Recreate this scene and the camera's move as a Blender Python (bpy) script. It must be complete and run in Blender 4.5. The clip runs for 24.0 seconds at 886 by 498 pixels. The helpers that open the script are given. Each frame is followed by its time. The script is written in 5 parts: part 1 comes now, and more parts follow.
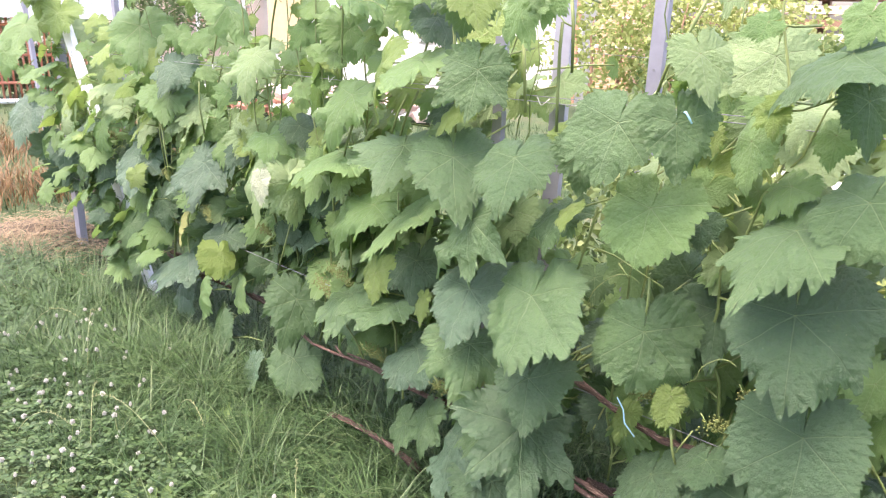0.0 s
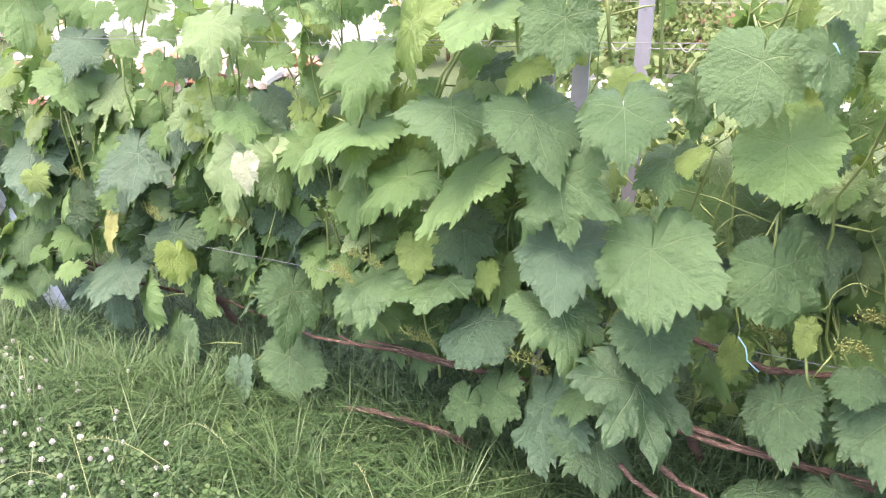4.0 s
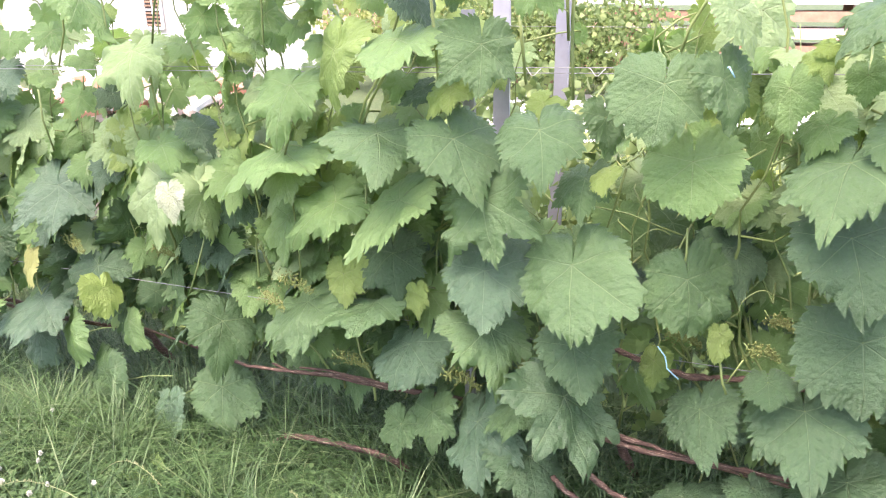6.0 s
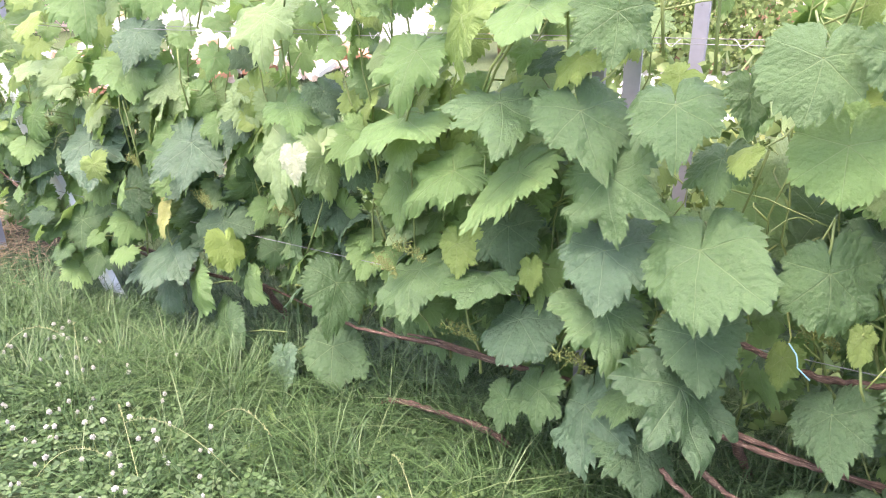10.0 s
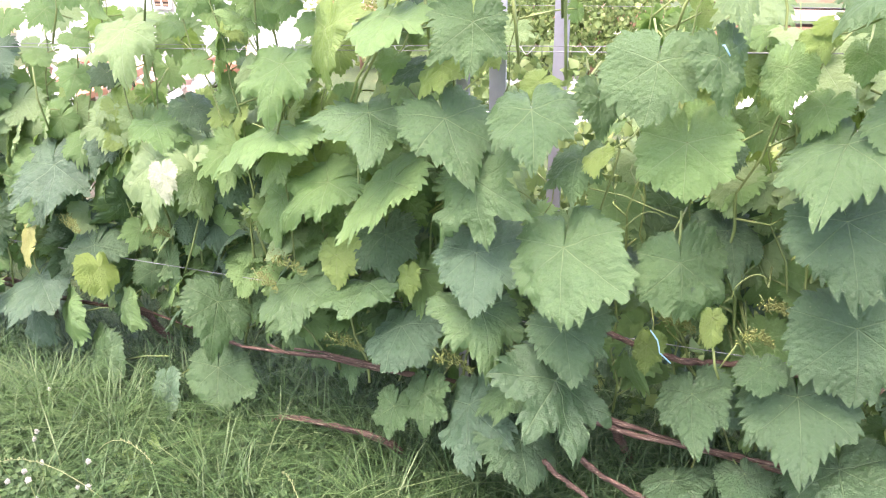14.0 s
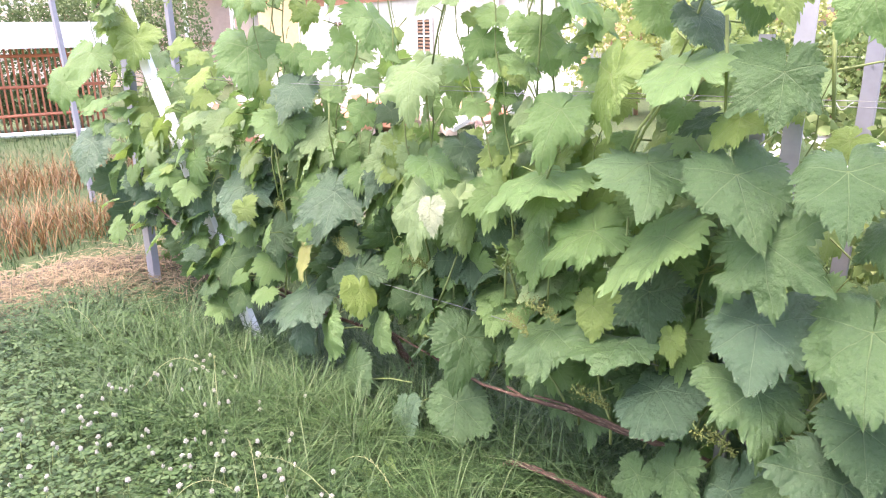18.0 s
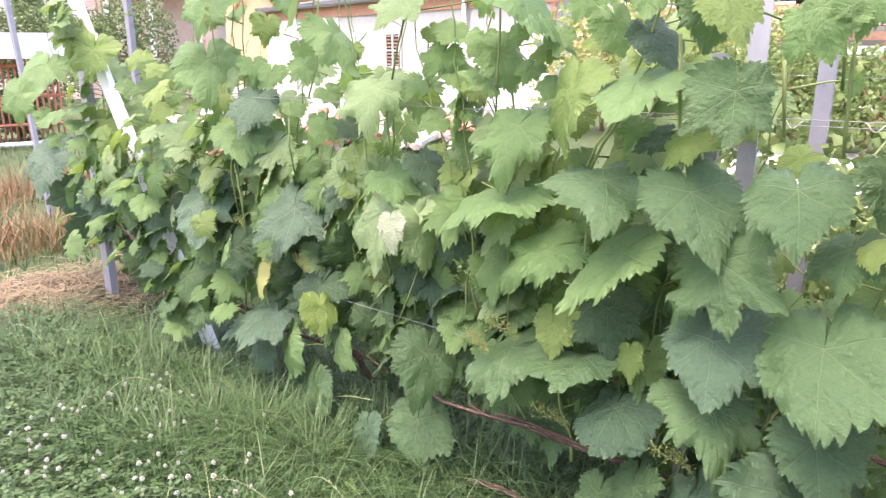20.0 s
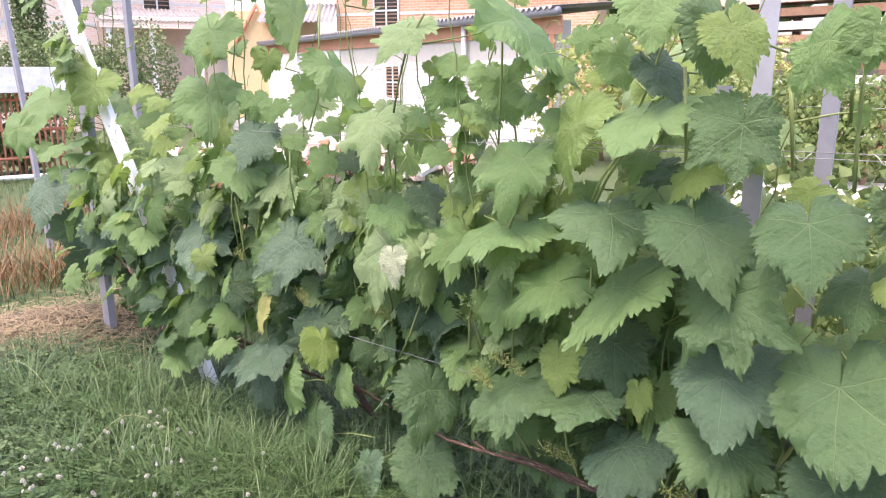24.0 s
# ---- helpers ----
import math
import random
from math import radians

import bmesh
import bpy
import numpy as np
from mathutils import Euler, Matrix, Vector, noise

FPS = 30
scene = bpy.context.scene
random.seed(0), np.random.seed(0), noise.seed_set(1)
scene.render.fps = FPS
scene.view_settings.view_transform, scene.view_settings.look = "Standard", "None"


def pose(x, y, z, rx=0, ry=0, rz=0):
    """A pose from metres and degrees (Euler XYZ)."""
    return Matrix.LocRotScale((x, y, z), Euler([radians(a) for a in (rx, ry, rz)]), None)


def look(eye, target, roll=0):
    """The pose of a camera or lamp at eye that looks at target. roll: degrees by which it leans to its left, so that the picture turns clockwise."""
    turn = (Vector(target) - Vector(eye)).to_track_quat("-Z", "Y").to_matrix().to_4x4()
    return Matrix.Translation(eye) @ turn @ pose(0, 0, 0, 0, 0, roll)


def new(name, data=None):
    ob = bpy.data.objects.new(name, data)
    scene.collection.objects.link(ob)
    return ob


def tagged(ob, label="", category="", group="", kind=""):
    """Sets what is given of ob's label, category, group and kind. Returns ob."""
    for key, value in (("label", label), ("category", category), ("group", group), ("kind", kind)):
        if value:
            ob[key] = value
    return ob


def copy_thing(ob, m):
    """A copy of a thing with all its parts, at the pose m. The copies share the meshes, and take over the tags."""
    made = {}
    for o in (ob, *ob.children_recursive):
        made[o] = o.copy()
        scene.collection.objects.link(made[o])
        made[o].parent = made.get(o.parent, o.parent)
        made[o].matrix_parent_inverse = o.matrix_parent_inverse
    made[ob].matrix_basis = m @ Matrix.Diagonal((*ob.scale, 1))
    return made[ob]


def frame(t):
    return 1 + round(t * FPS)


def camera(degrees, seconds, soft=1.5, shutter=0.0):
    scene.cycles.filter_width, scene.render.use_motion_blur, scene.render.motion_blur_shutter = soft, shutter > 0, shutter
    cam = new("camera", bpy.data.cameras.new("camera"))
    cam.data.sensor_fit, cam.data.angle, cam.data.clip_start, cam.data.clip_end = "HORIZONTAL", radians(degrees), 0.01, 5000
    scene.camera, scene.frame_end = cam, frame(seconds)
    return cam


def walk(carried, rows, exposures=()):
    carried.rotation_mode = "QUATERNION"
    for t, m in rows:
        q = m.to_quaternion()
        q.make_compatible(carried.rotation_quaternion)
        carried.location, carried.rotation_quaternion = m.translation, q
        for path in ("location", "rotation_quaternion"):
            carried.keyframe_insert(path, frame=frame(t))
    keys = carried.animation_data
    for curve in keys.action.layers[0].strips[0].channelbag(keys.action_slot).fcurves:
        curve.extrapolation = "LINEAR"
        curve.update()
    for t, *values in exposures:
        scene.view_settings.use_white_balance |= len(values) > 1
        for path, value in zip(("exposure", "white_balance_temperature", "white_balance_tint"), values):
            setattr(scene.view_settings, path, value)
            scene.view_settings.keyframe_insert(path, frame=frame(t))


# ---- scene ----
cam = camera(63.1, 24.0, soft=1.15, shutter=0.2)
PATH = [
    (0, (-0.008, 0.014, 1.014), (-0.005, 1.916, 0.397), 2.1),
    (0.5, (-0.155, 0.014, 1.021), (-0.008, 1.904, 0.383), 0.7),
    (1, (-0.263, 0.027, 1.018), (-0.023, 1.902, 0.364), 1.2),
    (1.5, (-0.333, 0.085, 1.008), (-0.041, 1.969, 0.406), 1.5),
    (2, (-0.388, 0.14, 1.002), (-0.113, 2.042, 0.447), -1.6),
    (2.5, (-0.402, 0.138, 1.004), (-0.019, 1.996, 0.372), -2.8),
    (4.5, (-0.448, 0.171, 0.998), (0.052, 1.969, 0.278), -0.5),
    (5, (-0.436, 0.158, 1.004), (0.116, 1.958, 0.329), -0.4),
    (5.5, (-0.427, 0.141, 1.007), (0.232, 1.915, 0.36), -0.2),
    (6, (-0.427, 0.141, 1.006), (0.22, 1.912, 0.341), -1.0),
    (6.5, (-0.424, 0.144, 1.004), (0.196, 1.914, 0.31), -1.1),
    (7, (-0.425, 0.154, 1.0), (0.074, 1.951, 0.277), -1.6),
    (7.5, (-0.431, 0.155, 0.997), (0.009, 1.962, 0.261), -1.0),
    (8, (-0.433, 0.151, 1.002), (-0.026, 1.964, 0.261), -0.1),
    (8.5, (-0.433, 0.151, 0.999), (-0.032, 1.964, 0.254), 0.7),
    (9, (-0.432, 0.156, 1.001), (-0.041, 1.972, 0.26), 0.3),
    (9.5, (-0.437, 0.165, 1.0), (-0.08, 1.992, 0.269), -0.4),
    (11.5, (-0.43, 0.171, 0.992), (-0.06, 1.99, 0.248), -1.2),
    (12, (-0.423, 0.169, 0.991), (-0.039, 1.984, 0.243), -0.2),
    (12.5, (-0.405, 0.146, 0.988), (0.131, 1.928, 0.254), 2.3),
    (13, (-0.397, 0.14, 0.992), (0.209, 1.899, 0.258), 0.9),
    (13.5, (-0.388, 0.141, 0.997), (0.295, 1.875, 0.272), -0.2),
    (14, (-0.395, 0.143, 0.999), (0.224, 1.907, 0.289), -0.9),
    (14.5, (-0.397, 0.143, 0.993), (0.214, 1.917, 0.3), -0.0),
    (15, (-0.399, 0.144, 0.999), (0.21, 1.922, 0.316), -0.4),
    (15.5, (-0.399, 0.148, 0.998), (0.132, 1.957, 0.332), -1.2),
    (16, (-0.408, 0.159, 0.994), (-0.03, 2.016, 0.352), -2.4),
    (16.5, (-0.425, 0.166, 0.991), (-0.104, 2.035, 0.354), -1.7),
    (17, (-0.432, 0.174, 0.995), (-0.159, 2.053, 0.366), -1.4),
    (17.5, (-0.458, 0.184, 0.999), (-0.367, 2.088, 0.394), -2.1),
    (19.5, (-0.454, 0.205, 0.988), (-0.473, 2.122, 0.419), 0.4),
    (20, (-0.436, 0.206, 0.998), (-0.324, 2.125, 0.446), -0.0),
    (20.5, (-0.421, 0.214, 1.002), (-0.211, 2.128, 0.463), -0.1),
    (21, (-0.42, 0.217, 1.003), (-0.2, 2.133, 0.473), 0.2),
    (21.5, (-0.421, 0.22, 1.006), (-0.241, 2.143, 0.49), 0.2),
    (22, (-0.43, 0.222, 1.007), (-0.349, 2.16, 0.522), 0.2),
    (22.5, (-0.438, 0.227, 1.01), (-0.378, 2.172, 0.55), 0.4),
    (23, (-0.445, 0.212, 1.01), (-0.398, 2.163, 0.572), 0.2),
    (23.5, (-0.447, 0.23, 1.005), (-0.333, 2.174, 0.55), -0.1),
    (24, (-0.439, 0.23, 1.002), (-0.327, 2.17, 0.529), -0.3),
]
walk(cam, [(t, look(eye, target, roll)) for t, eye, target, roll in PATH], [(t, stops, 6830, 25) for t, stops in ((0.0, 2.5), (2.0, 2.42), (5.0, 2.69), (8.0, 2.66), (9.0, 2.7), (13.0, 2.72), (14.0, 2.78), (16.0, 2.63), (17.0, 2.6), (20.0, 2.42), (21.0, 2.28), (22.0, 2.22), (24.0, 2.08))])

# ---- light: hazy daylight ----
world = bpy.data.worlds.new("sky")
scene.world = world
world.use_nodes = True
wn = world.node_tree
sky = wn.nodes.new("ShaderNodeTexSky")
sky.sky_type, sky.sun_disc = "NISHITA", False
SUN_EL, SUN_AZ = radians(72), radians(-120)
sky.sun_elevation, sky.sun_rotation = SUN_EL, SUN_AZ
sky.air_density, sky.dust_density, sky.ozone_density = 1.0, 4.0, 1.0
wn.nodes["Background"].inputs[1].default_value = 0.15
wn.links.new(sky.outputs[0], wn.nodes["Background"].inputs[0])
sun = new("sun", bpy.data.lights.new("sun", "SUN"))
sun.data.energy, sun.data.angle, sun.data.color = 1.25, radians(60), (1.0, 0.95, 0.87)
sun.matrix_world = look((0, 0, 0), (-math.sin(SUN_AZ) * math.cos(SUN_EL), -math.cos(SUN_AZ) * math.cos(SUN_EL), -math.sin(SUN_EL)))
sun.location = (-6, -6, 12)


# ---- materials ----
class Nodes:
    """A small helper to write node trees in few lines."""

    def __init__(self, name):
        self.mat = bpy.data.materials.new(name)
        self.mat.use_nodes = True
        self.t = self.mat.node_tree
        self.b = self.t.nodes["Principled BSDF"]

    def put(self, socket, v):
        if isinstance(v, bpy.types.NodeSocket):
            self.t.links.new(v, socket)
        else:
            socket.default_value = v

    def m(self, op, a, b=0.0, c=0.0, clamp=False):
        n = self.t.nodes.new("ShaderNodeMath")
        n.operation, n.use_clamp = op, clamp
        for i, v in enumerate((a, b, c)):
            self.put(n.inputs[i], v)
        return n.outputs[0]

    def noise(self, scale, detail=4.0, rough=0.6, vec=None, stretch=None):
        n = self.t.nodes.new("ShaderNodeTexNoise")
        n.inputs["Scale"].default_value, n.inputs["Detail"].default_value, n.inputs["Roughness"].default_value = scale, detail, rough
        if vec is None:
            vec = self.t.nodes.new("ShaderNodeTexCoord").outputs["Object"]
        if stretch:
            mp = self.t.nodes.new("ShaderNodeMapping")
            mp.inputs["Scale"].default_value = stretch
            self.t.links.new(vec, mp.inputs[0])
            vec = mp.outputs[0]
        self.t.links.new(vec, n.inputs["Vector"])
        return n.outputs["Fac"]

    def ramp(self, fac, stops):
        n = self.t.nodes.new("ShaderNodeValToRGB")
        el = n.color_ramp.elements
        while len(el) < len(stops):
            el.new(0.5)
        for e, (p, c) in zip(el, stops):
            e.position, e.color = p, (*c, 1)
        self.put(n.inputs[0], fac)
        return n.outputs[0]

    def mix(self, fac, a, b, how="MIX"):
        n = self.t.nodes.new("ShaderNodeMix")
        n.data_type, n.blend_type = "RGBA", how
        self.put(n.inputs[0], fac)
        for i, v in ((6, a), (7, b)):
            self.put(n.inputs[i], (*v, 1) if isinstance(v, tuple) and len(v) == 3 else v)
        return n.outputs[2]

    def span(self, v, a, b, c=0.0, d=1.0):
        n = self.t.nodes.new("ShaderNodeMapRange")
        for i, x in enumerate((v, a, b, c, d)):
            self.put(n.inputs[i], x)
        return n.outputs[0]

    def rand(self):
        return self.t.nodes.new("ShaderNodeObjectInfo").outputs["Random"]

    def island(self):
        return self.t.nodes.new("ShaderNodeNewGeometry").outputs["Random Per Island"]

    def bump(self, height, strength=0.3, dist=0.01):
        n = self.t.nodes.new("ShaderNodeBump")
        n.inputs["Strength"].default_value, n.inputs["Distance"].default_value = strength, dist
        self.t.links.new(height, n.inputs["Height"])
        self.t.links.new(n.outputs[0], self.b.inputs["Normal"])

    def done(self, color, rough=0.7, metal=0.0, spec=0.4):
        self.put(self.b.inputs["Base Color"], (*color, 1) if isinstance(color, tuple) else color)
        self.put(self.b.inputs["Roughness"], rough)
        self.b.inputs["Metallic"].default_value = metal
        self.b.inputs["Specular IOR Level"].default_value = spec
        return self.mat

    def sheer(self, color, amount):
        """Let part of the light through, as a leaf does."""
        tr = self.t.nodes.new("ShaderNodeBsdfTranslucent")
        self.put(tr.inputs[0], color)
        mx = self.t.nodes.new("ShaderNodeMixShader")
        mx.inputs[0].default_value = amount
        out = self.t.nodes["Material Output"]
        self.t.links.new(self.b.outputs[0], mx.inputs[1])
        self.t.links.new(tr.outputs[0], mx.inputs[2])
        self.t.links.new(mx.outputs[0], out.inputs[0])


def leaf_material(name, dark, light, vein, glow, sheer=0.3, rough=0.46, relief=0.7, gloss=0.62):
    n = Nodes(name)
    uv = n.t.nodes.new("ShaderNodeUVMap").outputs[0]
    sep = n.t.nodes.new("ShaderNodeSeparateXYZ")
    n.t.links.new(uv, sep.inputs[0])
    x = n.m("ABSOLUTE", n.m("MULTIPLY", n.m("SUBTRACT", sep.outputs[0], 0.5), 2.4))
    y = n.m("MULTIPLY", n.m("SUBTRACT", sep.outputs[1], 0.5), 2.4)
    main, side, near, puff = None, None, None, None
    rows = []
    for deg in (0, 50, 108):
        c, s = math.cos(radians(deg)), math.sin(radians(deg))
        along = n.m("ADD", n.m("MULTIPLY", x, s), n.m("MULTIPLY", y, c))
        perp = n.m("ABSOLUTE", n.m("SUBTRACT", n.m("MULTIPLY", x, c), n.m("MULTIPLY", y, s)))
        perp = n.m("ADD", perp, n.m("MULTIPLY", n.m("LESS_THAN", along, 0.0), 3.0))
        rows.append((along, perp))
        near = perp if near is None else n.m("MINIMUM", near, perp)
    for along, perp in rows:
        width = n.m("MAXIMUM", n.m("MULTIPLY_ADD", along, -0.009, 0.013), 0.0045)
        v = n.span(n.m("DIVIDE", perp, width), 0.4, 1.0, 1.0, 0.0)
        main = v if main is None else n.m("MAXIMUM", main, v)
        ph = n.m("FRACT", n.m("MULTIPLY", n.m("MULTIPLY_ADD", perp, -0.85, along), 6.5))
        line = n.m("MULTIPLY", n.span(n.m("ABSOLUTE", n.m("SUBTRACT", ph, 0.5)), 0.0, 0.07, 1.0, 0.0), n.m("LESS_THAN", perp, n.m("ADD", near, 0.002)))
        side = line if side is None else n.m("MAXIMUM", side, line)
        dome = n.m("MULTIPLY", n.m("SINE", n.m("MULTIPLY", ph, math.pi)), n.m("LESS_THAN", perp, n.m("ADD", near, 0.002)))
        puff = dome if puff is None else n.m("MAXIMUM", puff, dome)
    veins = n.m("MAXIMUM", main, n.m("MULTIPLY", side, 0.22))
    big = n.noise(2.2, 2.0, 0.5, uv)
    fine = n.noise(38.0, 3.0, 0.7, uv)
    col = n.mix(n.span(n.m("ADD", n.m("MULTIPLY", n.rand(), 0.6), n.m("MULTIPLY", big, 0.6)), 0.2, 0.95), dark, light)
    col = n.mix(n.m("MULTIPLY", n.span(fine, 0.35, 0.75), 0.3), col, tuple(min(1.0, a * 1.5) for a in light))
    # small pale spots scattered over every blade
    spots = n.span(n.noise(70.0, 1.0, 0.4, uv), 0.72, 0.78)
    col = n.mix(n.m("MULTIPLY", spots, 0.3), col, (0.32, 0.33, 0.2))
    col = n.mix(n.m("MULTIPLY", veins, 0.5), col, vein)
    quilt = n.t.nodes.new("ShaderNodeTexVoronoi")
    quilt.inputs["Scale"].default_value = 32.0
    n.t.links.new(uv, quilt.inputs["Vector"])
    fields = n.m("MULTIPLY", quilt.outputs["Distance"], -0.3)
    grain = n.m("ADD", n.m("MULTIPLY", n.noise(34.0, 5.0, 0.72, uv), 0.9), fields)
    h = n.m("ADD", n.m("ADD", n.m("MULTIPLY", n.m("SUBTRACT", 1.0, main), 0.5), n.m("MULTIPLY", puff, 0.15)), grain)
    n.bump(h, relief, 0.009)
    n.done(col, n.span(fine, 0.3, 0.7, rough - 0.12, rough + 0.14), 0.0, gloss)
    n.sheer(n.mix(0.45, col, glow), sheer)
    return n.mat


LEAF = {
    # the tones differ by leaf age and also carry painted light and shade
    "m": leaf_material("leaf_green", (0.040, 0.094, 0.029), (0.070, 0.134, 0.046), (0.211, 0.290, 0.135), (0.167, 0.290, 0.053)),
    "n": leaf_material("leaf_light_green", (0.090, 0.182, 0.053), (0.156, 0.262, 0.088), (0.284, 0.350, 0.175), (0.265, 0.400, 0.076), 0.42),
    # deep and bluish tones: mature blades, plus shade and sky sheen painted in
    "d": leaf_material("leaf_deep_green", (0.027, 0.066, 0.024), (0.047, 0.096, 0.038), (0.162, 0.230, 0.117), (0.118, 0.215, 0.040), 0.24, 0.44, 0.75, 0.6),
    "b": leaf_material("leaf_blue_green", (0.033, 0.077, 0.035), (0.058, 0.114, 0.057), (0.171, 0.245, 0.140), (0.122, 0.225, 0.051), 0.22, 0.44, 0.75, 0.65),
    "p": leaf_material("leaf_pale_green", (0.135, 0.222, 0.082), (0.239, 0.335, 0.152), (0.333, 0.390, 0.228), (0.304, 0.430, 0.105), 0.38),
    "y": leaf_material("leaf_young_lit_green", (0.127, 0.209, 0.047), (0.214, 0.302, 0.082), (0.304, 0.350, 0.164), (0.294, 0.410, 0.070), 0.42),
    "l": leaf_material("leaf_lime", (0.127, 0.205, 0.035), (0.181, 0.265, 0.058), (0.245, 0.325, 0.105), (0.279, 0.375, 0.058), 0.36),
    # w: near-white tone that paints a sunlit highlight on a green leaf
    "w": leaf_material("leaf_sun_glint", (0.323, 0.370, 0.234), (0.441, 0.490, 0.351), (0.424, 0.420, 0.250), (0.424, 0.450, 0.150), 0.3),
    "s": leaf_material("leaf_straw", (0.24, 0.28, 0.08), (0.44, 0.43, 0.17), (0.433, 0.420, 0.214), (0.433, 0.450, 0.128), 0.3),
}


def stem_material(name, a, b, rough=0.55, grain=120.0):
    n = Nodes(name)
    f = n.noise(grain, 3.0, 0.6, stretch=(1, 1, 0.15))
    n.bump(f, 0.35, 0.002)
    return n.done(n.ramp(n.m("ADD", n.m("MULTIPLY", f, 0.7), n.m("MULTIPLY", n.rand(), 0.3)), [(0.25, a), (0.75, b)]), rough)


SHOOT = stem_material("shoot_green", (0.085, 0.125, 0.036), (0.20, 0.245, 0.085))
PETIOLE = stem_material("petiole", (0.11, 0.16, 0.045), (0.21, 0.25, 0.085))
def bark_material():
    """Peeling cane bark, streaked along the row."""
    n = Nodes("cane_bark")
    mp = n.t.nodes.new("ShaderNodeMapping")
    mp.vector_type = "TEXTURE"
    mp.inputs["Rotation"].default_value = (0, 0, radians(135))
    mp.inputs["Scale"].default_value = (14, 1, 1)
    n.t.links.new(n.t.nodes.new("ShaderNodeTexCoord").outputs["Object"], mp.inputs[0])
    f = n.noise(420.0, 4.0, 0.7, mp.outputs[0])
    col = n.ramp(f, [(0.3, (0.016, 0.011, 0.008)), (0.46, (0.066, 0.037, 0.027)), (0.58, (0.110, 0.067, 0.048)), (0.68, (0.31, 0.24, 0.18))])
    n.bump(f, 0.9, 0.003)
    return n.done(col, 0.85)


CANE = bark_material()
BUD = stem_material("flower_bud", (0.115, 0.145, 0.035), (0.20, 0.215, 0.07), 0.7, 300.0)


def metal_material(name, base, rough):
    n = Nodes(name)
    f = n.noise(9.0, 5.0, 0.65)
    g = n.noise(160.0, 2.0, 0.5, stretch=(1, 1, 0.05))
    n.bump(g, 0.12, 0.002)
    col = n.mix(n.m("MULTIPLY", n.span(f, 0.45, 0.75), 0.55), base, tuple(v * 0.62 for v in base))
    col = n.mix(n.m("MULTIPLY", n.span(n.noise(28.0, 4.0, 0.7), 0.6, 0.72), 0.4), col, (0.34, 0.30, 0.27))
    return n.done(col, n.span(f, 0.3, 0.8, rough, rough + 0.25), 0.35, 0.5)


ZINC = metal_material("zinc_steel", (0.29, 0.29, 0.325), 0.5)
PALE_ZINC = metal_material("pale_zinc_steel", (0.38, 0.38, 0.42), 0.5)
WHITE_STEEL = metal_material("white_painted_steel", (0.80, 0.80, 0.81), 0.5)
WIRE = metal_material("wire_steel", (0.24, 0.24, 0.25), 0.4)
PLASTIC = Nodes("white_plastic").done((0.45, 0.45, 0.42), 0.45)
BLUE_TWINE = Nodes("blue_twine").done((0.35, 0.62, 0.72), 0.6)


def wall_material(name, a, b, scale=6.0, bump=0.4):
    n = Nodes(name)
    f = n.noise(scale, 6.0, 0.65)
    n.bump(n.noise(scale * 9, 4.0, 0.7), bump, 0.01)
    return n.done(n.ramp(n.m("ADD", n.m("MULTIPLY", f, 0.7), n.m("MULTIPLY", n.rand(), 0.3)), [(0.2, a), (0.8, b)]), 0.85)


WHITE_BRICK = wall_material("white_brick", (0.62, 0.6, 0.57), (0.82, 0.8, 0.77))
MORTAR = wall_material("mortar", (0.42, 0.40, 0.37), (0.58, 0.55, 0.5))
RED_BRICK = wall_material("red_brick", (0.40, 0.17, 0.10), (0.58, 0.30, 0.20))
PINK_BRICK = wall_material("pale_brick", (0.52, 0.36, 0.30), (0.74, 0.58, 0.5))
SLATE = wall_material("weathered_roof_sheet", (0.13, 0.12, 0.12), (0.32, 0.30, 0.30))
TIMBER = wall_material("weathered_timber", (0.20, 0.11, 0.07), (0.42, 0.26, 0.17), 14.0)


def brick_pattern(name, a, b, joint):
    """Coursed brickwork for walls that stay far off."""
    n = Nodes(name)
    sep = n.t.nodes.new("ShaderNodeSeparateXYZ")
    n.t.links.new(n.t.nodes.new("ShaderNodeTexCoord").outputs["Object"], sep.inputs[0])
    com = n.t.nodes.new("ShaderNodeCombineXYZ")
    n.t.links.new(n.m("ADD", sep.outputs[0], sep.outputs[1]), com.inputs[0])
    n.t.links.new(sep.outputs[2], com.inputs[1])
    br = n.t.nodes.new("ShaderNodeTexBrick")
    n.t.links.new(com.outputs[0], br.inputs["Vector"])
    for key, v in (("Color1", (*a, 1)), ("Color2", (*b, 1)), ("Mortar", (*joint, 1)), ("Scale", 1.0), ("Mortar Size", 0.012), ("Brick Width", 0.26), ("Row Height", 0.085)):
        br.inputs[key].default_value = v
    col = n.mix(n.m("MULTIPLY", n.noise(3.0, 5.0, 0.6), 0.4), br.outputs["Color"], joint)
    return n.done(col, 0.85)


PINK_COURSES = brick_pattern("pale_brickwork", (0.90, 0.56, 0.42), (0.94, 0.76, 0.64), (0.92, 0.84, 0.76))
RED_COURSES = brick_pattern("red_brickwork", (0.70, 0.28, 0.13), (0.84, 0.44, 0.24), (0.76, 0.58, 0.44))
DARK_PANE = Nodes("dark_pane").done((0.025, 0.018, 0.016), 0.15, 0.0, 0.6)
OCHRE = wall_material("ochre_plaster", (0.64, 0.44, 0.24), (0.80, 0.62, 0.38))
RED_PAINT = wall_material("red_painted_steel", (0.48, 0.16, 0.09), (0.64, 0.26, 0.16))


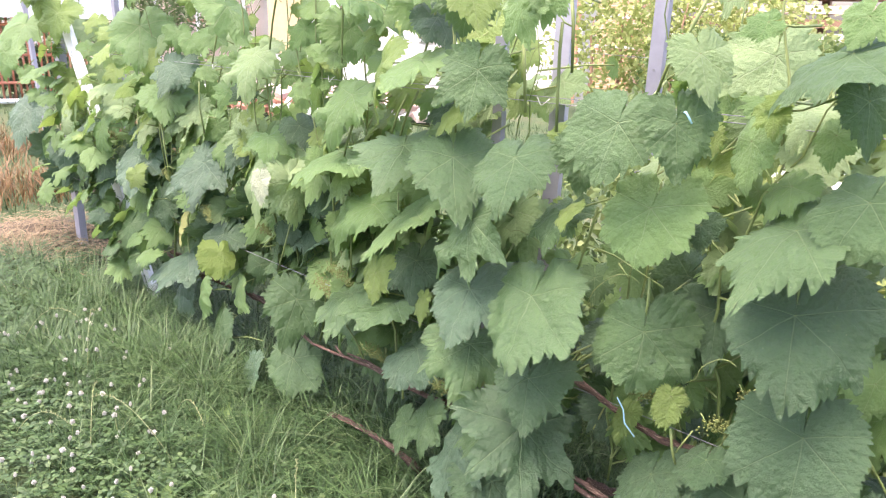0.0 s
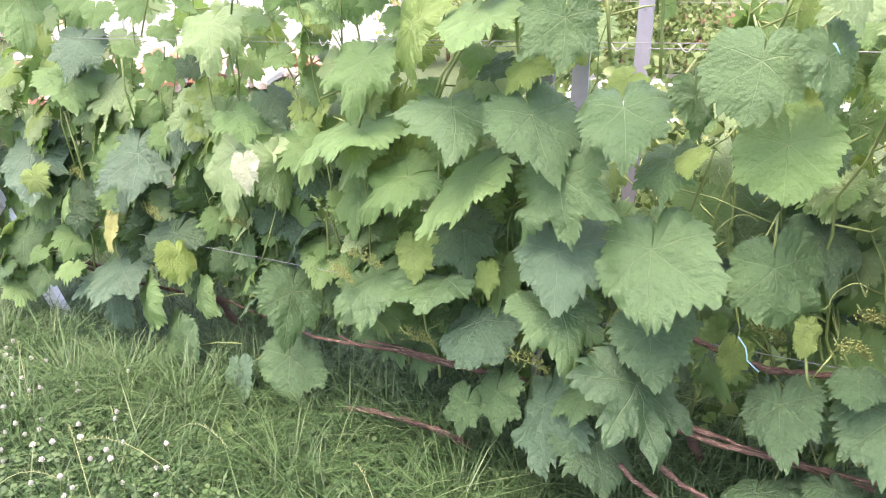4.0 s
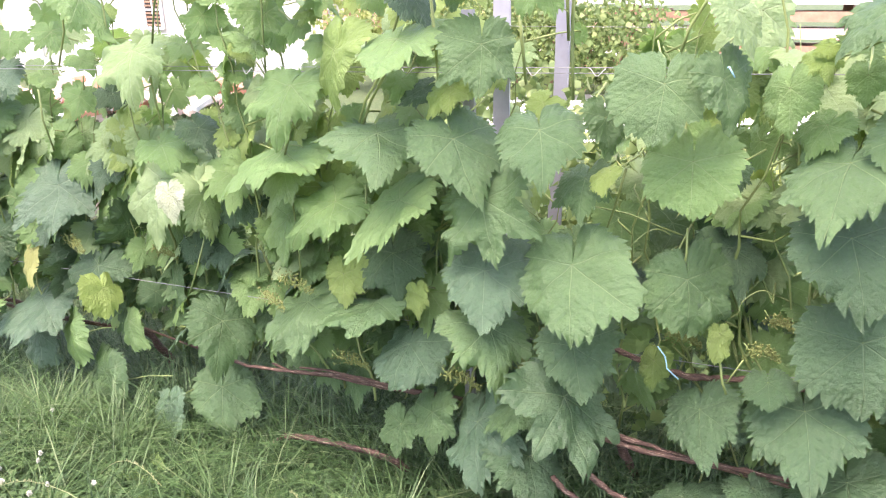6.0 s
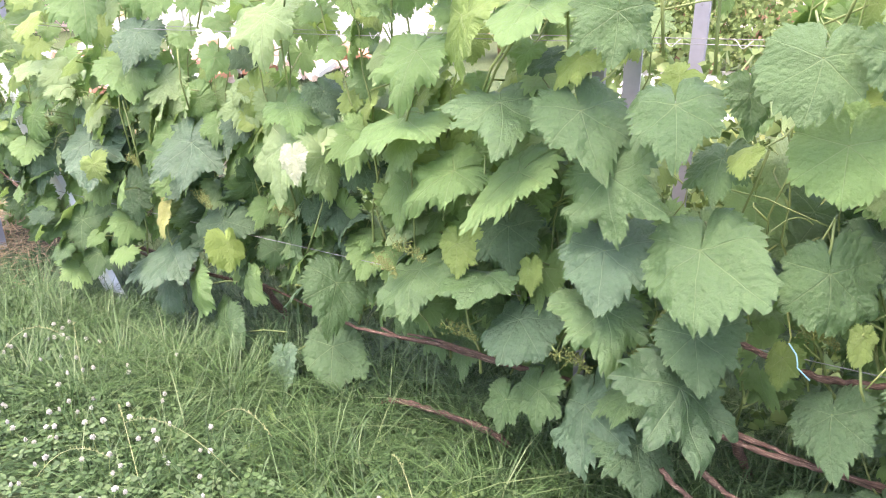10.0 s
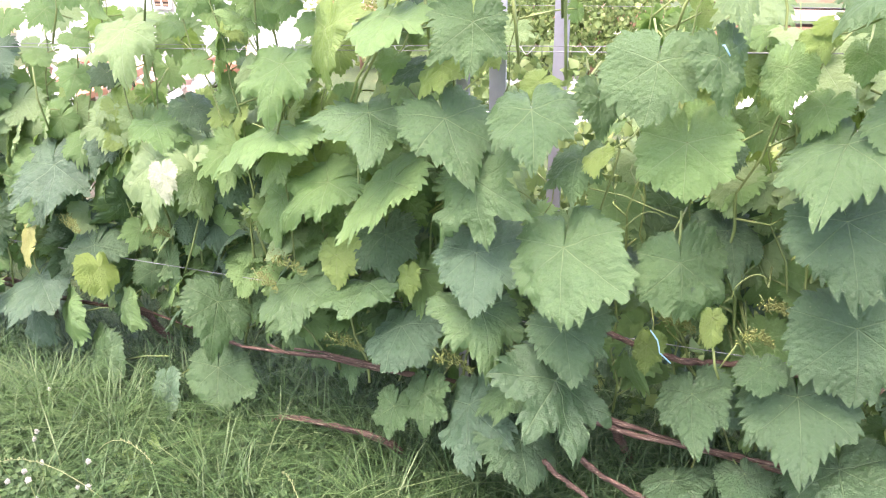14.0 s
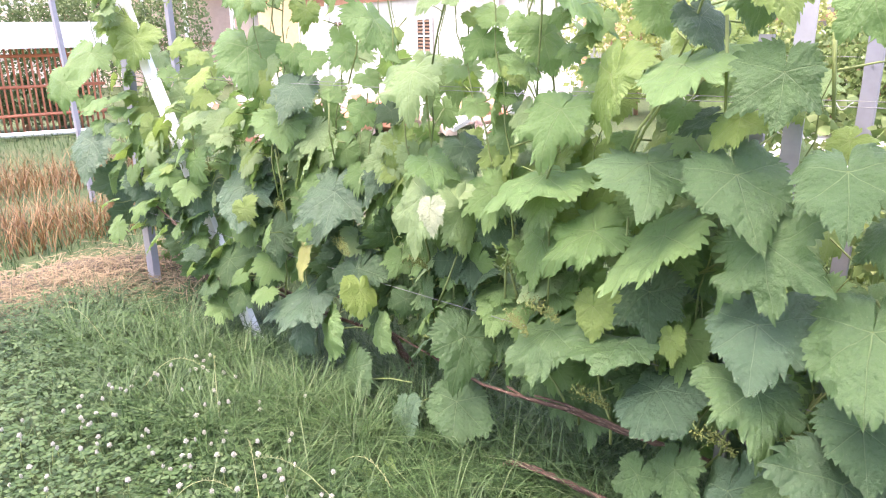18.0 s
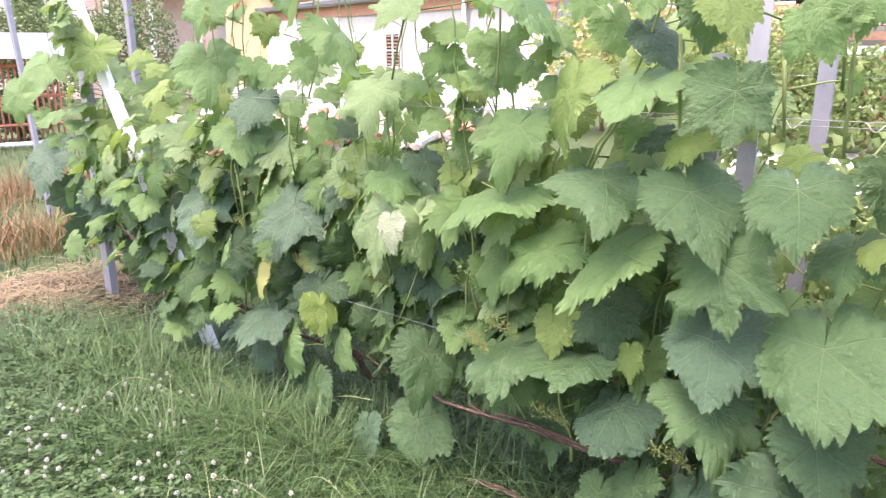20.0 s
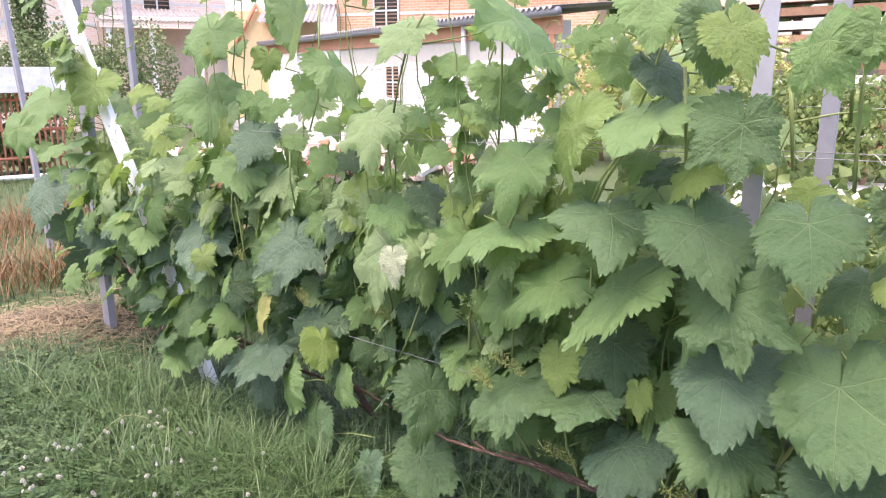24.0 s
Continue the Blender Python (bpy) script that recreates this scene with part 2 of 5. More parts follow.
def ground_material():
    n = Nodes("soil_and_thatch")
    f = n.noise(1.4, 6.0, 0.6)
    g = n.noise(22.0, 5.0, 0.7)
    col = n.ramp(g, [(0.25, (0.030, 0.046, 0.016)), (0.55, (0.056, 0.086, 0.030)), (0.8, (0.105, 0.11, 0.05))])
    col = n.mix(n.m("MULTIPLY", n.span(f, 0.56, 0.72), 0.6), col, (0.15, 0.115, 0.07))
    n.bump(g, 0.8, 0.03)
    return n.done(col, 0.95)


SOIL = ground_material()


def dirt_material():
    n = Nodes("trodden_dirt")
    g = n.noise(30.0, 6.0, 0.7)
    col = n.ramp(n.m("ADD", n.m("MULTIPLY", g, 0.6), n.m("MULTIPLY", n.noise(3.0, 4.0, 0.6), 0.4)), [(0.3, (0.045, 0.037, 0.027)), (0.6, (0.09, 0.072, 0.050)), (0.8, (0.16, 0.13, 0.092))])
    n.bump(g, 0.8, 0.02)
    return n.done(col, 0.95)


DIRT = dirt_material()


def blade_material(name, a, b, c, sheer=0.25):
    n = Nodes(name)
    col = n.ramp(n.island(), [(0.0, a), (0.55, b), (0.8, b), (1.0, c)])
    n.done(col, 0.5, 0.0, 0.35)
    n.sheer(col, sheer)
    return n.mat


DRY_GRASS = blade_material("dry_grass", (0.10, 0.05, 0.022), (0.22, 0.125, 0.055), (0.32, 0.22, 0.11))
GRASS = blade_material("grass_blades", (0.016, 0.040, 0.011), (0.050, 0.102, 0.034), (0.13, 0.185, 0.082))
PALE_GRASS = blade_material("pale_grass_blades", (0.050, 0.098, 0.028), (0.080, 0.145, 0.052), (0.17, 0.22, 0.105))
CLOVER = blade_material("clover_leaves", (0.034, 0.074, 0.024), (0.070, 0.124, 0.042), (0.11, 0.165, 0.065))
PETAL = Nodes("clover_petal").done((0.42, 0.41, 0.36), 0.8)
BUSH = blade_material("bush_leaves", (0.05, 0.095, 0.026), (0.105, 0.17, 0.05), (0.19, 0.25, 0.085))
GOLD_BUSH = blade_material("yellow_green_leaves", (0.20, 0.26, 0.07), (0.32, 0.37, 0.12), (0.46, 0.47, 0.21), 0.35)
# ivy green paled, the bright haze over the far garden mixed into it
IVY = blade_material("ivy_leaves", (0.10, 0.15, 0.06), (0.17, 0.23, 0.10), (0.28, 0.34, 0.17), 0.35)
VINE_FAR = blade_material("far_vine_leaves", (0.09, 0.145, 0.042), (0.16, 0.225, 0.074), (0.27, 0.32, 0.12), 0.38)


# ---- building tools ----
Q = math.sqrt(0.5)


def at(u, s, z):
    """A place given along the trellis row (u), away from it (s) and up (z)."""
    return Vector((Q * (s - u), Q * (s + u), z))


def mesh_object(name, verts, faces, material, parent=None, label="", smooth=False):
    me = bpy.data.meshes.new(name)
    me.from_pydata([tuple(v) for v in verts], [], faces)
    me.materials.append(material)
    if smooth:
        me.polygons.foreach_set("use_smooth", [True] * len(me.polygons))
    ob = new(name, me)
    ob.parent = parent
    if label:
        ob["label"] = label
    return ob


def part(name, bm, material, parent=None, label="", smooth=False):
    me = bpy.data.meshes.new(name)
    bm.to_mesh(me)
    bm.free()
    me.materials.append(material)
    if smooth:
        me.polygons.foreach_set("use_smooth", [True] * len(me.polygons))
    ob = new(name, me)
    ob.parent = parent
    if label:
        ob["label"] = label
    return ob


def thing(name, label, category, group="", kind=""):
    return tagged(new(name), label, category, group, kind)


def tube(points, radii, sides=6):
    """Vertices and faces of a bent, tapering rod with closed ends."""
    pts = [Vector(p) for p in points]
    if not isinstance(radii, (list, tuple)):
        radii = [radii] * len(pts)
    verts, faces = [], []
    ref = Vector((0.31, 0.2, 0.93)).normalized()
    for i, p in enumerate(pts):
        d = (pts[min(i + 1, len(pts) - 1)] - pts[max(i - 1, 0)]).normalized()
        a = d.cross(ref)
        if a.length < 0.1:
            a = d.cross(Vector((1, 0, 0)))
        a.normalize()
        b = d.cross(a)
        for k in range(sides):
            w = 2 * math.pi * k / sides
            verts.append(p + (a * math.cos(w) + b * math.sin(w)) * radii[i])
    for i in range(len(pts) - 1):
        for k in range(sides):
            k2 = (k + 1) % sides
            faces.append((i * sides + k, i * sides + k2, (i + 1) * sides + k2, (i + 1) * sides + k))
    faces.append(tuple(range(sides))[::-1])
    faces.append(tuple((len(pts) - 1) * sides + k for k in range(sides)))
    return verts, faces


def gnarl(points, radii, seed, steps=5):
    """More points on a woody rod, uneven in line and girth."""
    rng = random.Random(seed)
    pts, rad = [], []
    n = len(points)
    for i in range((n - 1) * steps + 1):
        k, t = min(n - 2, i // steps), i / steps - min(n - 2, i // steps)
        p = Vector(points[k]).lerp(Vector(points[k + 1]), t)
        r = radii[k] + (radii[k + 1] - radii[k]) * t
        pts.append(p + Vector((rng.gauss(0, 1), rng.gauss(0, 1), rng.gauss(0, 1))) * r * 0.16)
        rad.append(r * rng.uniform(0.8, 1.15) * (1.3 if i % 7 == 3 else 1.0))
    return pts, rad


def rod(name, points, radii, material, parent=None, label="", sides=6):
    v, f = tube(points, radii, sides)
    return mesh_object(name, v, f, material, parent, label, True)


def bend(a, b, sag=0.0, steps=6, wob=0.0, rng=random):
    """Points from a to b, with a sag and a slight unevenness."""
    a, b = Vector(a), Vector(b)
    out = []
    for i in range(steps + 1):
        t = i / steps
        p = a.lerp(b, t)
        p.z -= sag * 4 * t * (1 - t)
        if 0 < i < steps and wob:
            p += Vector((rng.uniform(-wob, wob), rng.uniform(-wob, wob), rng.uniform(-wob, wob)))
        out.append(p)
    return out


def box_bm(sx, sy, sz, bevel=0.0, m=None):
    bm = bmesh.new()
    bmesh.ops.create_cube(bm, size=1.0)
    bmesh.ops.scale(bm, vec=(sx, sy, sz), verts=bm.verts)
    if bevel:
        bmesh.ops.bevel(bm, geom=bm.edges[:], offset=bevel, segments=1, affect="EDGES")
    if m is not None:
        bmesh.ops.transform(bm, matrix=m, verts=bm.verts)
    return bm


# ---- vine leaf blades: five lobes, toothed rim, folded along the veins ----
LOBES = {  # angle from the midrib and reach, from tip to stalk notch
    0: ((0, 1.10), (9, 0.96), (20, 0.83), (33, 0.79), (50, 0.93), (66, 0.79), (82, 0.73), (106, 0.82), (140, 0.74), (163, 0.63), (173, 0.56), (177, 0.34), (180, 0.06)),
    1: ((0, 1.10), (8, 0.95), (16, 0.80), (26, 0.70), (39, 0.82), (49, 0.95), (62, 0.77), (79, 0.65), (106, 0.81), (140, 0.70), (163, 0.58), (173, 0.50), (177, 0.30), (180, 0.06)),
    2: ((0, 1.12), (8, 0.92), (22, 0.58), (36, 0.78), (46, 1.00), (57, 0.79), (74, 0.58), (90, 0.71), (103, 0.84), (136, 0.66), (160, 0.54), (172, 0.46), (177, 0.28), (180, 0.06)),
    4: ((0, 1.03), (11, 0.93), (26, 0.85), (39, 0.85), (50, 0.93), (63, 0.85), (80, 0.78), (96, 0.80), (108, 0.83), (128, 0.78), (150, 0.71), (168, 0.60), (175, 0.50), (178, 0.28), (180, 0.05)),
    3: ((0, 1.0), (20, 0.93), (40, 0.82), (60, 0.70), (90, 0.58), (120, 0.51), (150, 0.44), (172, 0.34), (178, 0.2), (180, 0.06)),
}


def reach(shape, deg):
    rows = LOBES[shape]
    for (a, ra), (b, rb) in zip(rows, rows[1:]):
        if deg <= b:
            t = (deg - a) / (b - a)
            t = t * t * (3 - 2 * t) * 0.5 + t * 0.5
            return ra + (rb - ra) * t
    return rows[-1][1]


def bisect(rows, v):
    lo, hi = 0, len(rows)
    while lo < hi:
        mid = (lo + hi) // 2
        lo, hi = (mid + 1, hi) if rows[mid] <= v else (lo, mid)
    return lo


def blade_mesh(shape, seed, fine):
    rng = random.Random(seed * 7 + shape)
    n, rings = (336, 7) if fine else (168, 4)
    teeth = 21 if fine else 15
    k_long, k_side = rng.uniform(0.12, 0.6), rng.uniform(0.1, 0.6)
    twist, fold = rng.uniform(-0.25, 0.25), rng.uniform(0.10, 0.20)
    ruff, ph = rng.uniform(0.02, 0.05), rng.uniform(0, 6)
    skew, sweep = rng.uniform(-0.10, 0.10), rng.uniform(-0.14, 0.14)
    droop = rng.uniform(0.0, 0.12)
    lobe = [rng.uniform(0.86, 1.10) for _ in range(5)]
    dirs = [(math.sin(radians(a)), math.cos(radians(a))) for a in (0, 50, -50, 108, -108)]
    saws = [rng.uniform(0.35, 1.4) for _ in range(teeth * 2 + 2)]
    # the teeth differ in width as well: where each one begins, in degrees from the stalk notch
    wide = [rng.uniform(0.5, 1.7) for _ in range(teeth * 2)]
    marks, total = [0.0], 0.0
    for w in wide:
        total += w
        marks.append(total)
    marks = [360 * v / total for v in marks]

    def lift(x, y, edge, phi):
        near = 0.0
        for dx, dy in dirs:
            if x * dx + y * dy > 0:
                near += math.exp(-((x * dy - y * dx) / 0.11) ** 2)
        z = fold * 0.09 * (1 - min(1.0, near)) * min(1.0, edge * 2) + twist * x * y
        z += edge * edge * ruff * 3.2 * noise.noise((x * 2.9 + seed * 2.3, y * 2.9, 8.0)) + edge ** 3 * ruff * 1.6 * noise.noise((x * 6.5 + seed, y * 6.5, 9.0))
        z += 0.08 * noise.noise((x * 1.7 + seed * 3.1, y * 1.7, shape * 2.0)) + 0.05 * noise.noise((x * 3.3 + seed * 5.1, y * 3.3, shape * 2.0))
        z -= droop * edge ** 3 * (0.5 + 0.8 * noise.noise((phi * 1.3, seed * 1.7, 5.0)))
        if fine:
            z += 0.015 * noise.noise((x * 6 + seed, y * 7, 4.0)) + 0.005 * noise.noise((x * 17 + seed, y * 17, 4.0))
        return z

    verts, uvs = [(0, 0, 0)], [(0.5, 0.5)]
    for k in range(1, rings + 1):
        f = (k / rings) ** 0.8
        for i in range(n):
            phi = -math.pi + 2 * math.pi * (i + 0.5) / n
            deg = abs(math.degrees(phi))
            r = reach(shape, deg)
            which = 0 if deg < 25 else (1 if phi > 0 else 2) if deg < 80 else (3 if phi > 0 else 4)
            blend = 1.0 if which == 0 else min(1.0, min(abs(deg - 25), abs(deg - 80)) / 14)
            r *= 1 + (lobe[which] - 1) * (1 - min(1.0, deg / 25) if which == 0 else blend)
            if deg < 171:
                turn = math.degrees(phi) + 180
                which_tooth = min(teeth * 2 - 1, bisect(marks, turn) - 1)
                width_ = marks[which_tooth + 1] - marks[which_tooth]
                pos = (turn - marks[which_tooth]) / width_
                saw = (1 - pos) if phi < 0 else pos
                saw = saw ** 1.4
                r *= 1 + f ** 4 * (0.0115 if shape == 4 else 0.0155 if fine else 0.017) * width_ * saws[which_tooth] * (0.55 - saw)
            r *= 1 + skew * math.sin(phi) + 0.025 * math.sin(phi * 3 + ph) + 0.015 * math.sin(phi * 8 + ph)
            x, y = math.sin(phi) * r * f, math.cos(phi) * r * f
            x += sweep * y * abs(y)
            z = lift(x, y, f, phi)
            # bend the blade round its midrib, then let the tip and the base droop
            ax, ay = k_side * x, k_long * y
            bx, bz = math.sin(ax) / k_side, (math.cos(ax) - 1) / k_side
            by, bz2 = math.sin(ay) / k_long, (math.cos(ay) - 1) / k_long
            verts.append((bx + z * math.sin(ax), by + z * math.sin(ay) * 0.5, bz + bz2 + z * math.cos(ax)))
            x -= sweep * y * abs(y)
            uvs.append((x / 2.4 + 0.5, y / 2.4 + 0.5))
    faces = [(0, 1 + (i + 1) % n, 1 + i) for i in range(n)]
    for k in range(rings - 1):
        for i in range(n):
            a, b = 1 + k * n + i, 1 + k * n + (i + 1) % n
            faces.append((a, b, b + n, a + n))
    me = bpy.data.meshes.new("leaf")
    me.from_pydata(verts, [], faces)
    layer = me.uv_layers.new(name="UVMap")
    loop_v = np.empty(len(me.loops), dtype=np.int32)
    me.loops.foreach_get("vertex_index", loop_v)
    layer.data.foreach_set("uv", np.array(uvs, dtype=np.float32)[loop_v].ravel())
    me.polygons.foreach_set("use_smooth", [True] * len(me.polygons))
    return me


BLADES = {}


def blade(shape, seed, fine, tone):
    key = (shape, seed, fine, tone)
    if key not in BLADES:
        base = (shape, seed, fine)
        if base not in BLADES:
            BLADES[base] = blade_mesh(shape, seed, fine)
        me = BLADES[base].copy()
        me.materials.append(LEAF[tone])
        BLADES[key] = me
    return BLADES[key]


# ---- ground ----
GROUND = -0.07


def ground_height(x, y):
    d = math.hypot(x, y)
    fall = min(1.0, max(0.0, (d - 9.5) / 8.0))
    return GROUND - 1.0 * fall * fall * (3 - 2 * fall) + 0.02 * noise.noise((x * 0.9, y * 0.9, 0.0)) * max(0.0, 1 - d / 40)


def build_ground():
    marks = [-400, -120, -50, -30, -22, -18, -15, -12, -9, -7.5] + [-6 + 0.3 * i for i in range(41)] + [7.5, 9, 10.5, 12, 13.5, 15, 16.5, 18, 20, 24, 30, 50, 120, 400]
    verts = [(x, y, ground_height(x, y)) for y in marks for x in marks]
    n = len(marks)
    faces = [(j * n + i, j * n + i + 1, j * n + n + i + 1, j * n + n + i) for j in range(n - 1) for i in range(n - 1)]
    ob = mesh_object("ground", verts, faces, SOIL, smooth=True)
    tagged(ob, "dark garden soil under long unmown grass", "ground", kind="structure")


build_ground()


# ---- trellis: posts, brace, wires ----
def channel_post(name, foot, top, width, depth, turn, material, label, group="trellis posts"):
    """A bent steel channel: a web and two flanges, with punched holes shown as dark studs."""
    foot, top = Vector(foot), Vector(top)
    up = (top - foot).normalized()
    side = Vector((math.cos(radians(turn)), math.sin(radians(turn)), 0))
    side = (side - up * side.dot(up)).normalized()
    back = up.cross(side)
    length = (top - foot).length
    t = 0.0025
    w, d = width / 2, depth
    prof = [(-w, d), (-w, 0), (w, 0), (w, d), (w - t, d), (w - t, t), (-w + t, t), (-w + t, d)]
    root = thing(name, label, "post", group)
    root.matrix_world = Matrix((( *side, 0), (*back, 0), (*up, 0), (0, 0, 0, 1))).transposed()
    root.location = foot
    verts, faces = [], []
    steps = 8
    for k in range(steps + 1):
        z = length * k / steps
        for x, y in prof:
            verts.append((x + 0.0012 * math.sin(k * 2.1), y + 0.001 * math.cos(k * 1.7), z))
    m = len(prof)
    for k in range(steps):
        for i in range(m):
            j = (i + 1) % m
            faces.append((k * m + i, k * m + j, k * m + m + j, k * m + m + i))
    faces.append(tuple(range(m))[::-1])
    faces.append(tuple(steps * m + i for i in range(m)))
    mesh_object("channel", verts, faces, material, root)
    z = 0.3
    while z < length - 0.05 and width > 0.03:
        v, f = tube([(0, -0.0015, z), (0, 0.003, z)], 0.0035, 8)
        mesh_object("bolt", v, f, WIRE, root, "small zinc bolt head")
        z += 0.27
    return root


POST_LABEL = "grey galvanised steel channel post standing in the grass"
channel_post("trellis_post", at(0.925, 1.05, -0.2), at(0.928, 1.05, 0.98), 0.022, 0.014, -40, ZINC, "slim grey steel post among the vine shoots")
channel_post("trellis_post", at(0.94, 1.25, -0.2), at(0.932, 1.25, 1.75), 0.034, 0.022, -30, PALE_ZINC, "wide pale grey perforated steel channel post")
channel_post("trellis_post", at(0.90, 1.55, -0.2), at(0.885, 1.55, 1.9), 0.033, 0.02, -40, ZINC, POST_LABEL)
channel_post("trellis_post", at(3.45, 1.06, -0.2), at(3.425, 1.06, 1.9), 0.058, 0.03, -45, ZINC, "grey steel end post of the vine row")
channel_post("brace", at(2.545, 1.03, -0.12), at(3.50, 1.02, 1.42), 0.07, 0.02, -45, WHITE_STEEL, "white painted steel brace leaning on the end post", "braces")
channel_post("trellis_post", at(5.25, 1.5, -0.2), at(5.52, 1.5, 1.8), 0.04, 0.025, -45, ZINC, "grey steel post leaning past the end of the row")
channel_post("trellis_post", at(3.925, 1.5, -0.2), at(3.91, 1.5, 1.8), 0.036, 0.025, -45, ZINC, POST_LABEL)


def wire(name, a, b, label, radius=0.0008, sag=0.012):
    ob = rod(name, bend(a, b, sag, 40), radius, WIRE, None, "", 5)
    return tagged(ob, label, "wire", "trellis wires")


wire("trellis_wire", at(-2.2, 1.0, 0.495), at(3.4, 1.02, 0.29), "thin grey steel wire low along the vines")
wire("trellis_wire", at(-2.2, 1.0, 0.955), at(3.4, 1.03, 0.83), "thin grey steel wire at chest height through the vines")
wire("trellis_wire", at(-2.2, 1.06, 0.96), at(3.4, 1.06, 0.835), "second thin wire beside the upper wire")
wire("trellis_wire", at(-2.2, 1.03, 1.36), at(3.27, 1.03, 1.36), "thin top wire of the trellis")


def hook(u, z, size=0.02, turn=1):
    """A bit of bent white wire that holds a shoot to the trellis wire."""
    pts = []
    for i in range(9):
        t = i / 8
        pts.append(at(u - turn * (t - 0.5) * size * 1.6, 1.012 - 0.006 * math.sin(t * 3), z + size * 0.35 * math.sin(t * 6.0 + 2.0) - 0.004))
    ob = rod("wire_tie", pts, 0.0008, PLASTIC, None, "", 5)
    tagged(ob, "small bent white tie hooked on the trellis wire", "tie", "wire ties")


for u in (1.95, 1.40, 1.03, 0.79, 0.68, 1.22, 2.3, 2.7, 0.2, -0.2):
    hook(u, 0.9 - 0.022 * u, 0.017, 1 if u > 1 else -1)
for u in (1.49, 0.36, 0.9):
    hook(u, 0.406 - 0.0366 * u, 0.014)

tie = rod("twine_tie", [at(0.535, 0.93, 0.445), at(0.522, 0.93, 0.429), at(0.518, 0.928, 0.417), at(0.517, 0.93, 0.407), at(0.497, 0.93, 0.391)], 0.0012, BLUE_TWINE, None, "", 5)
tagged(tie, "short end of light blue twine knotted on the wire", "twine")
tie = rod("twine_tie", [at(0.486, 0.905, 0.892), at(0.48, 0.90, 0.903), at(0.47, 0.90, 0.904), at(0.462, 0.905, 0.890)], 0.0015, BLUE_TWINE, None, "", 5)
tagged(tie, "pale blue twine loop round a vine shoot", "twine")


# ---- the vines ----
VINE_STEP, VINE_FIRST = 0.9, -1.7
VINES = []
for i in range(6):
    VINES.append(thing("grapevine", "leafy green grapevine trained on trellis wires", "vine", "grapevines along the row"))


def vine_of(x, y):
    u = Q * (y - x)
    return VINES[max(0, min(5, int((u - VINE_FIRST) / VINE_STEP)))]


made_leaf = [0]


def leaf(x, y, z, size, rx, ry, rz, shape, tone, fine=True, stalk=None):
    """One leaf: the stalk's joint, the midrib's length, its turn, the lobing and the tone."""
    made_leaf[0] += 1
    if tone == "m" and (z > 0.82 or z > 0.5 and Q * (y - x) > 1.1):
        tone = "p" if z > 0.95 and made_leaf[0] % 2 else "n"  # young growth, with the brighter light up there put into the tone
    tone = "m" if tone == "g" else tone
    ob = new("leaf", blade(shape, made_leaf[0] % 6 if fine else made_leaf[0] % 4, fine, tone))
    ob.parent = vine_of(x, y)
    m = pose(x, y, z, rx, ry, rz)
    ob.matrix_basis = m @ Matrix.Scale(size, 4)
    rng = random.Random(made_leaf[0])
    if stalk is None:
        u = Q * (y - x)
        end = at(u + rng.uniform(-0.05, 0.05), 1.04 + rng.uniform(-0.03, 0.05), z + rng.uniform(-0.04, 0.06))
    else:
        end = stalk
    joint = Vector((x, y, z))
    back = m.to_3x3() @ Vector((0, -0.25 * size, -0.32 * size))
    mid = joint + back + (end - joint) * 0.35
    pts = [joint, joint + back * 0.5 + (end - joint) * 0.06, mid, end]
    v, f = tube(pts, [0.0014, 0.0015, 0.0017, 0.0021], 5)
    inv = ob.matrix_basis.inverted()
    petiole = mesh_object("petiole", [inv @ p for p in v], f, PETIOLE, ob, "", True)
    return ob


def canes():
    """Woody arms along the lower wire and the trunks that carry them."""
    rng = random.Random(11)
    for i, vine in enumerate(VINES):
        u0 = (-1.3, -0.4, 0.6, 1.95, 2.45, 3.2)[i]
        trunk = [at(u0, 1.2, -0.12), at(u0 - 0.01, 1.19, 0.0), at(u0 + 0.02, 1.15, 0.1), at(u0 + 0.06, 1.08, 0.15)]
        trunk, rad = gnarl(trunk, [0.014, 0.011, 0.009, 0.008], i)
        rod("trunk", trunk, rad, CANE, vine, "reddish brown peeling bark", 8)


canes()


def cane(vine, pts, r0, r1, label="reddish brown woody cane"):
    n = len(pts)
    pts, rad = gnarl([at(*p) for p in pts], [r0 + (r1 - r0) * i / (n - 1) for i in range(n)], int(r0 * 1e5) + n)
    rod("cane", pts, rad, CANE, VINES[vine], label, 8)


cane(2, [(1.00, 1.02, 0.20), (1.061, 1.0, 0.201), (1.133, 1.0, 0.203), (1.223, 1.0, 0.202), (1.318, 1.0, 0.19), (1.403, 1.0, 0.178), (1.483, 1.0, 0.172), (1.7, 1.04, 0.165), (2.0, 1.08, 0.17), (2.2, 1.1, 0.2)], 0.0054, 0.0028)
cane(2, [(0.72, 1.03, 0.19), (0.95, 1.035, 0.19), (1.12, 1.012, 0.19), (1.25, 1.012, 0.188), (1.36, 1.01, 0.176), (1.45, 1.05, 0.16)], 0.005, 0.0028)
cane(2, [(1.05, 0.99, 0.212), (1.14, 0.99, 0.214), (1.24, 0.995, 0.212), (1.33, 1.0, 0.2)], 0.004, 0.0022, "thin peeling reddish cane")
cane(2, [(0.72, 0.97, 0.225), (0.61, 0.95, 0.229), (0.552, 0.95, 0.223), (0.479, 0.95, 0.224), (0.428, 0.95, 0.229), (0.362, 0.95, 0.229), (0.1, 0.97, 0.22), (-0.3, 1.0, 0.2)], 0.0052, 0.004)
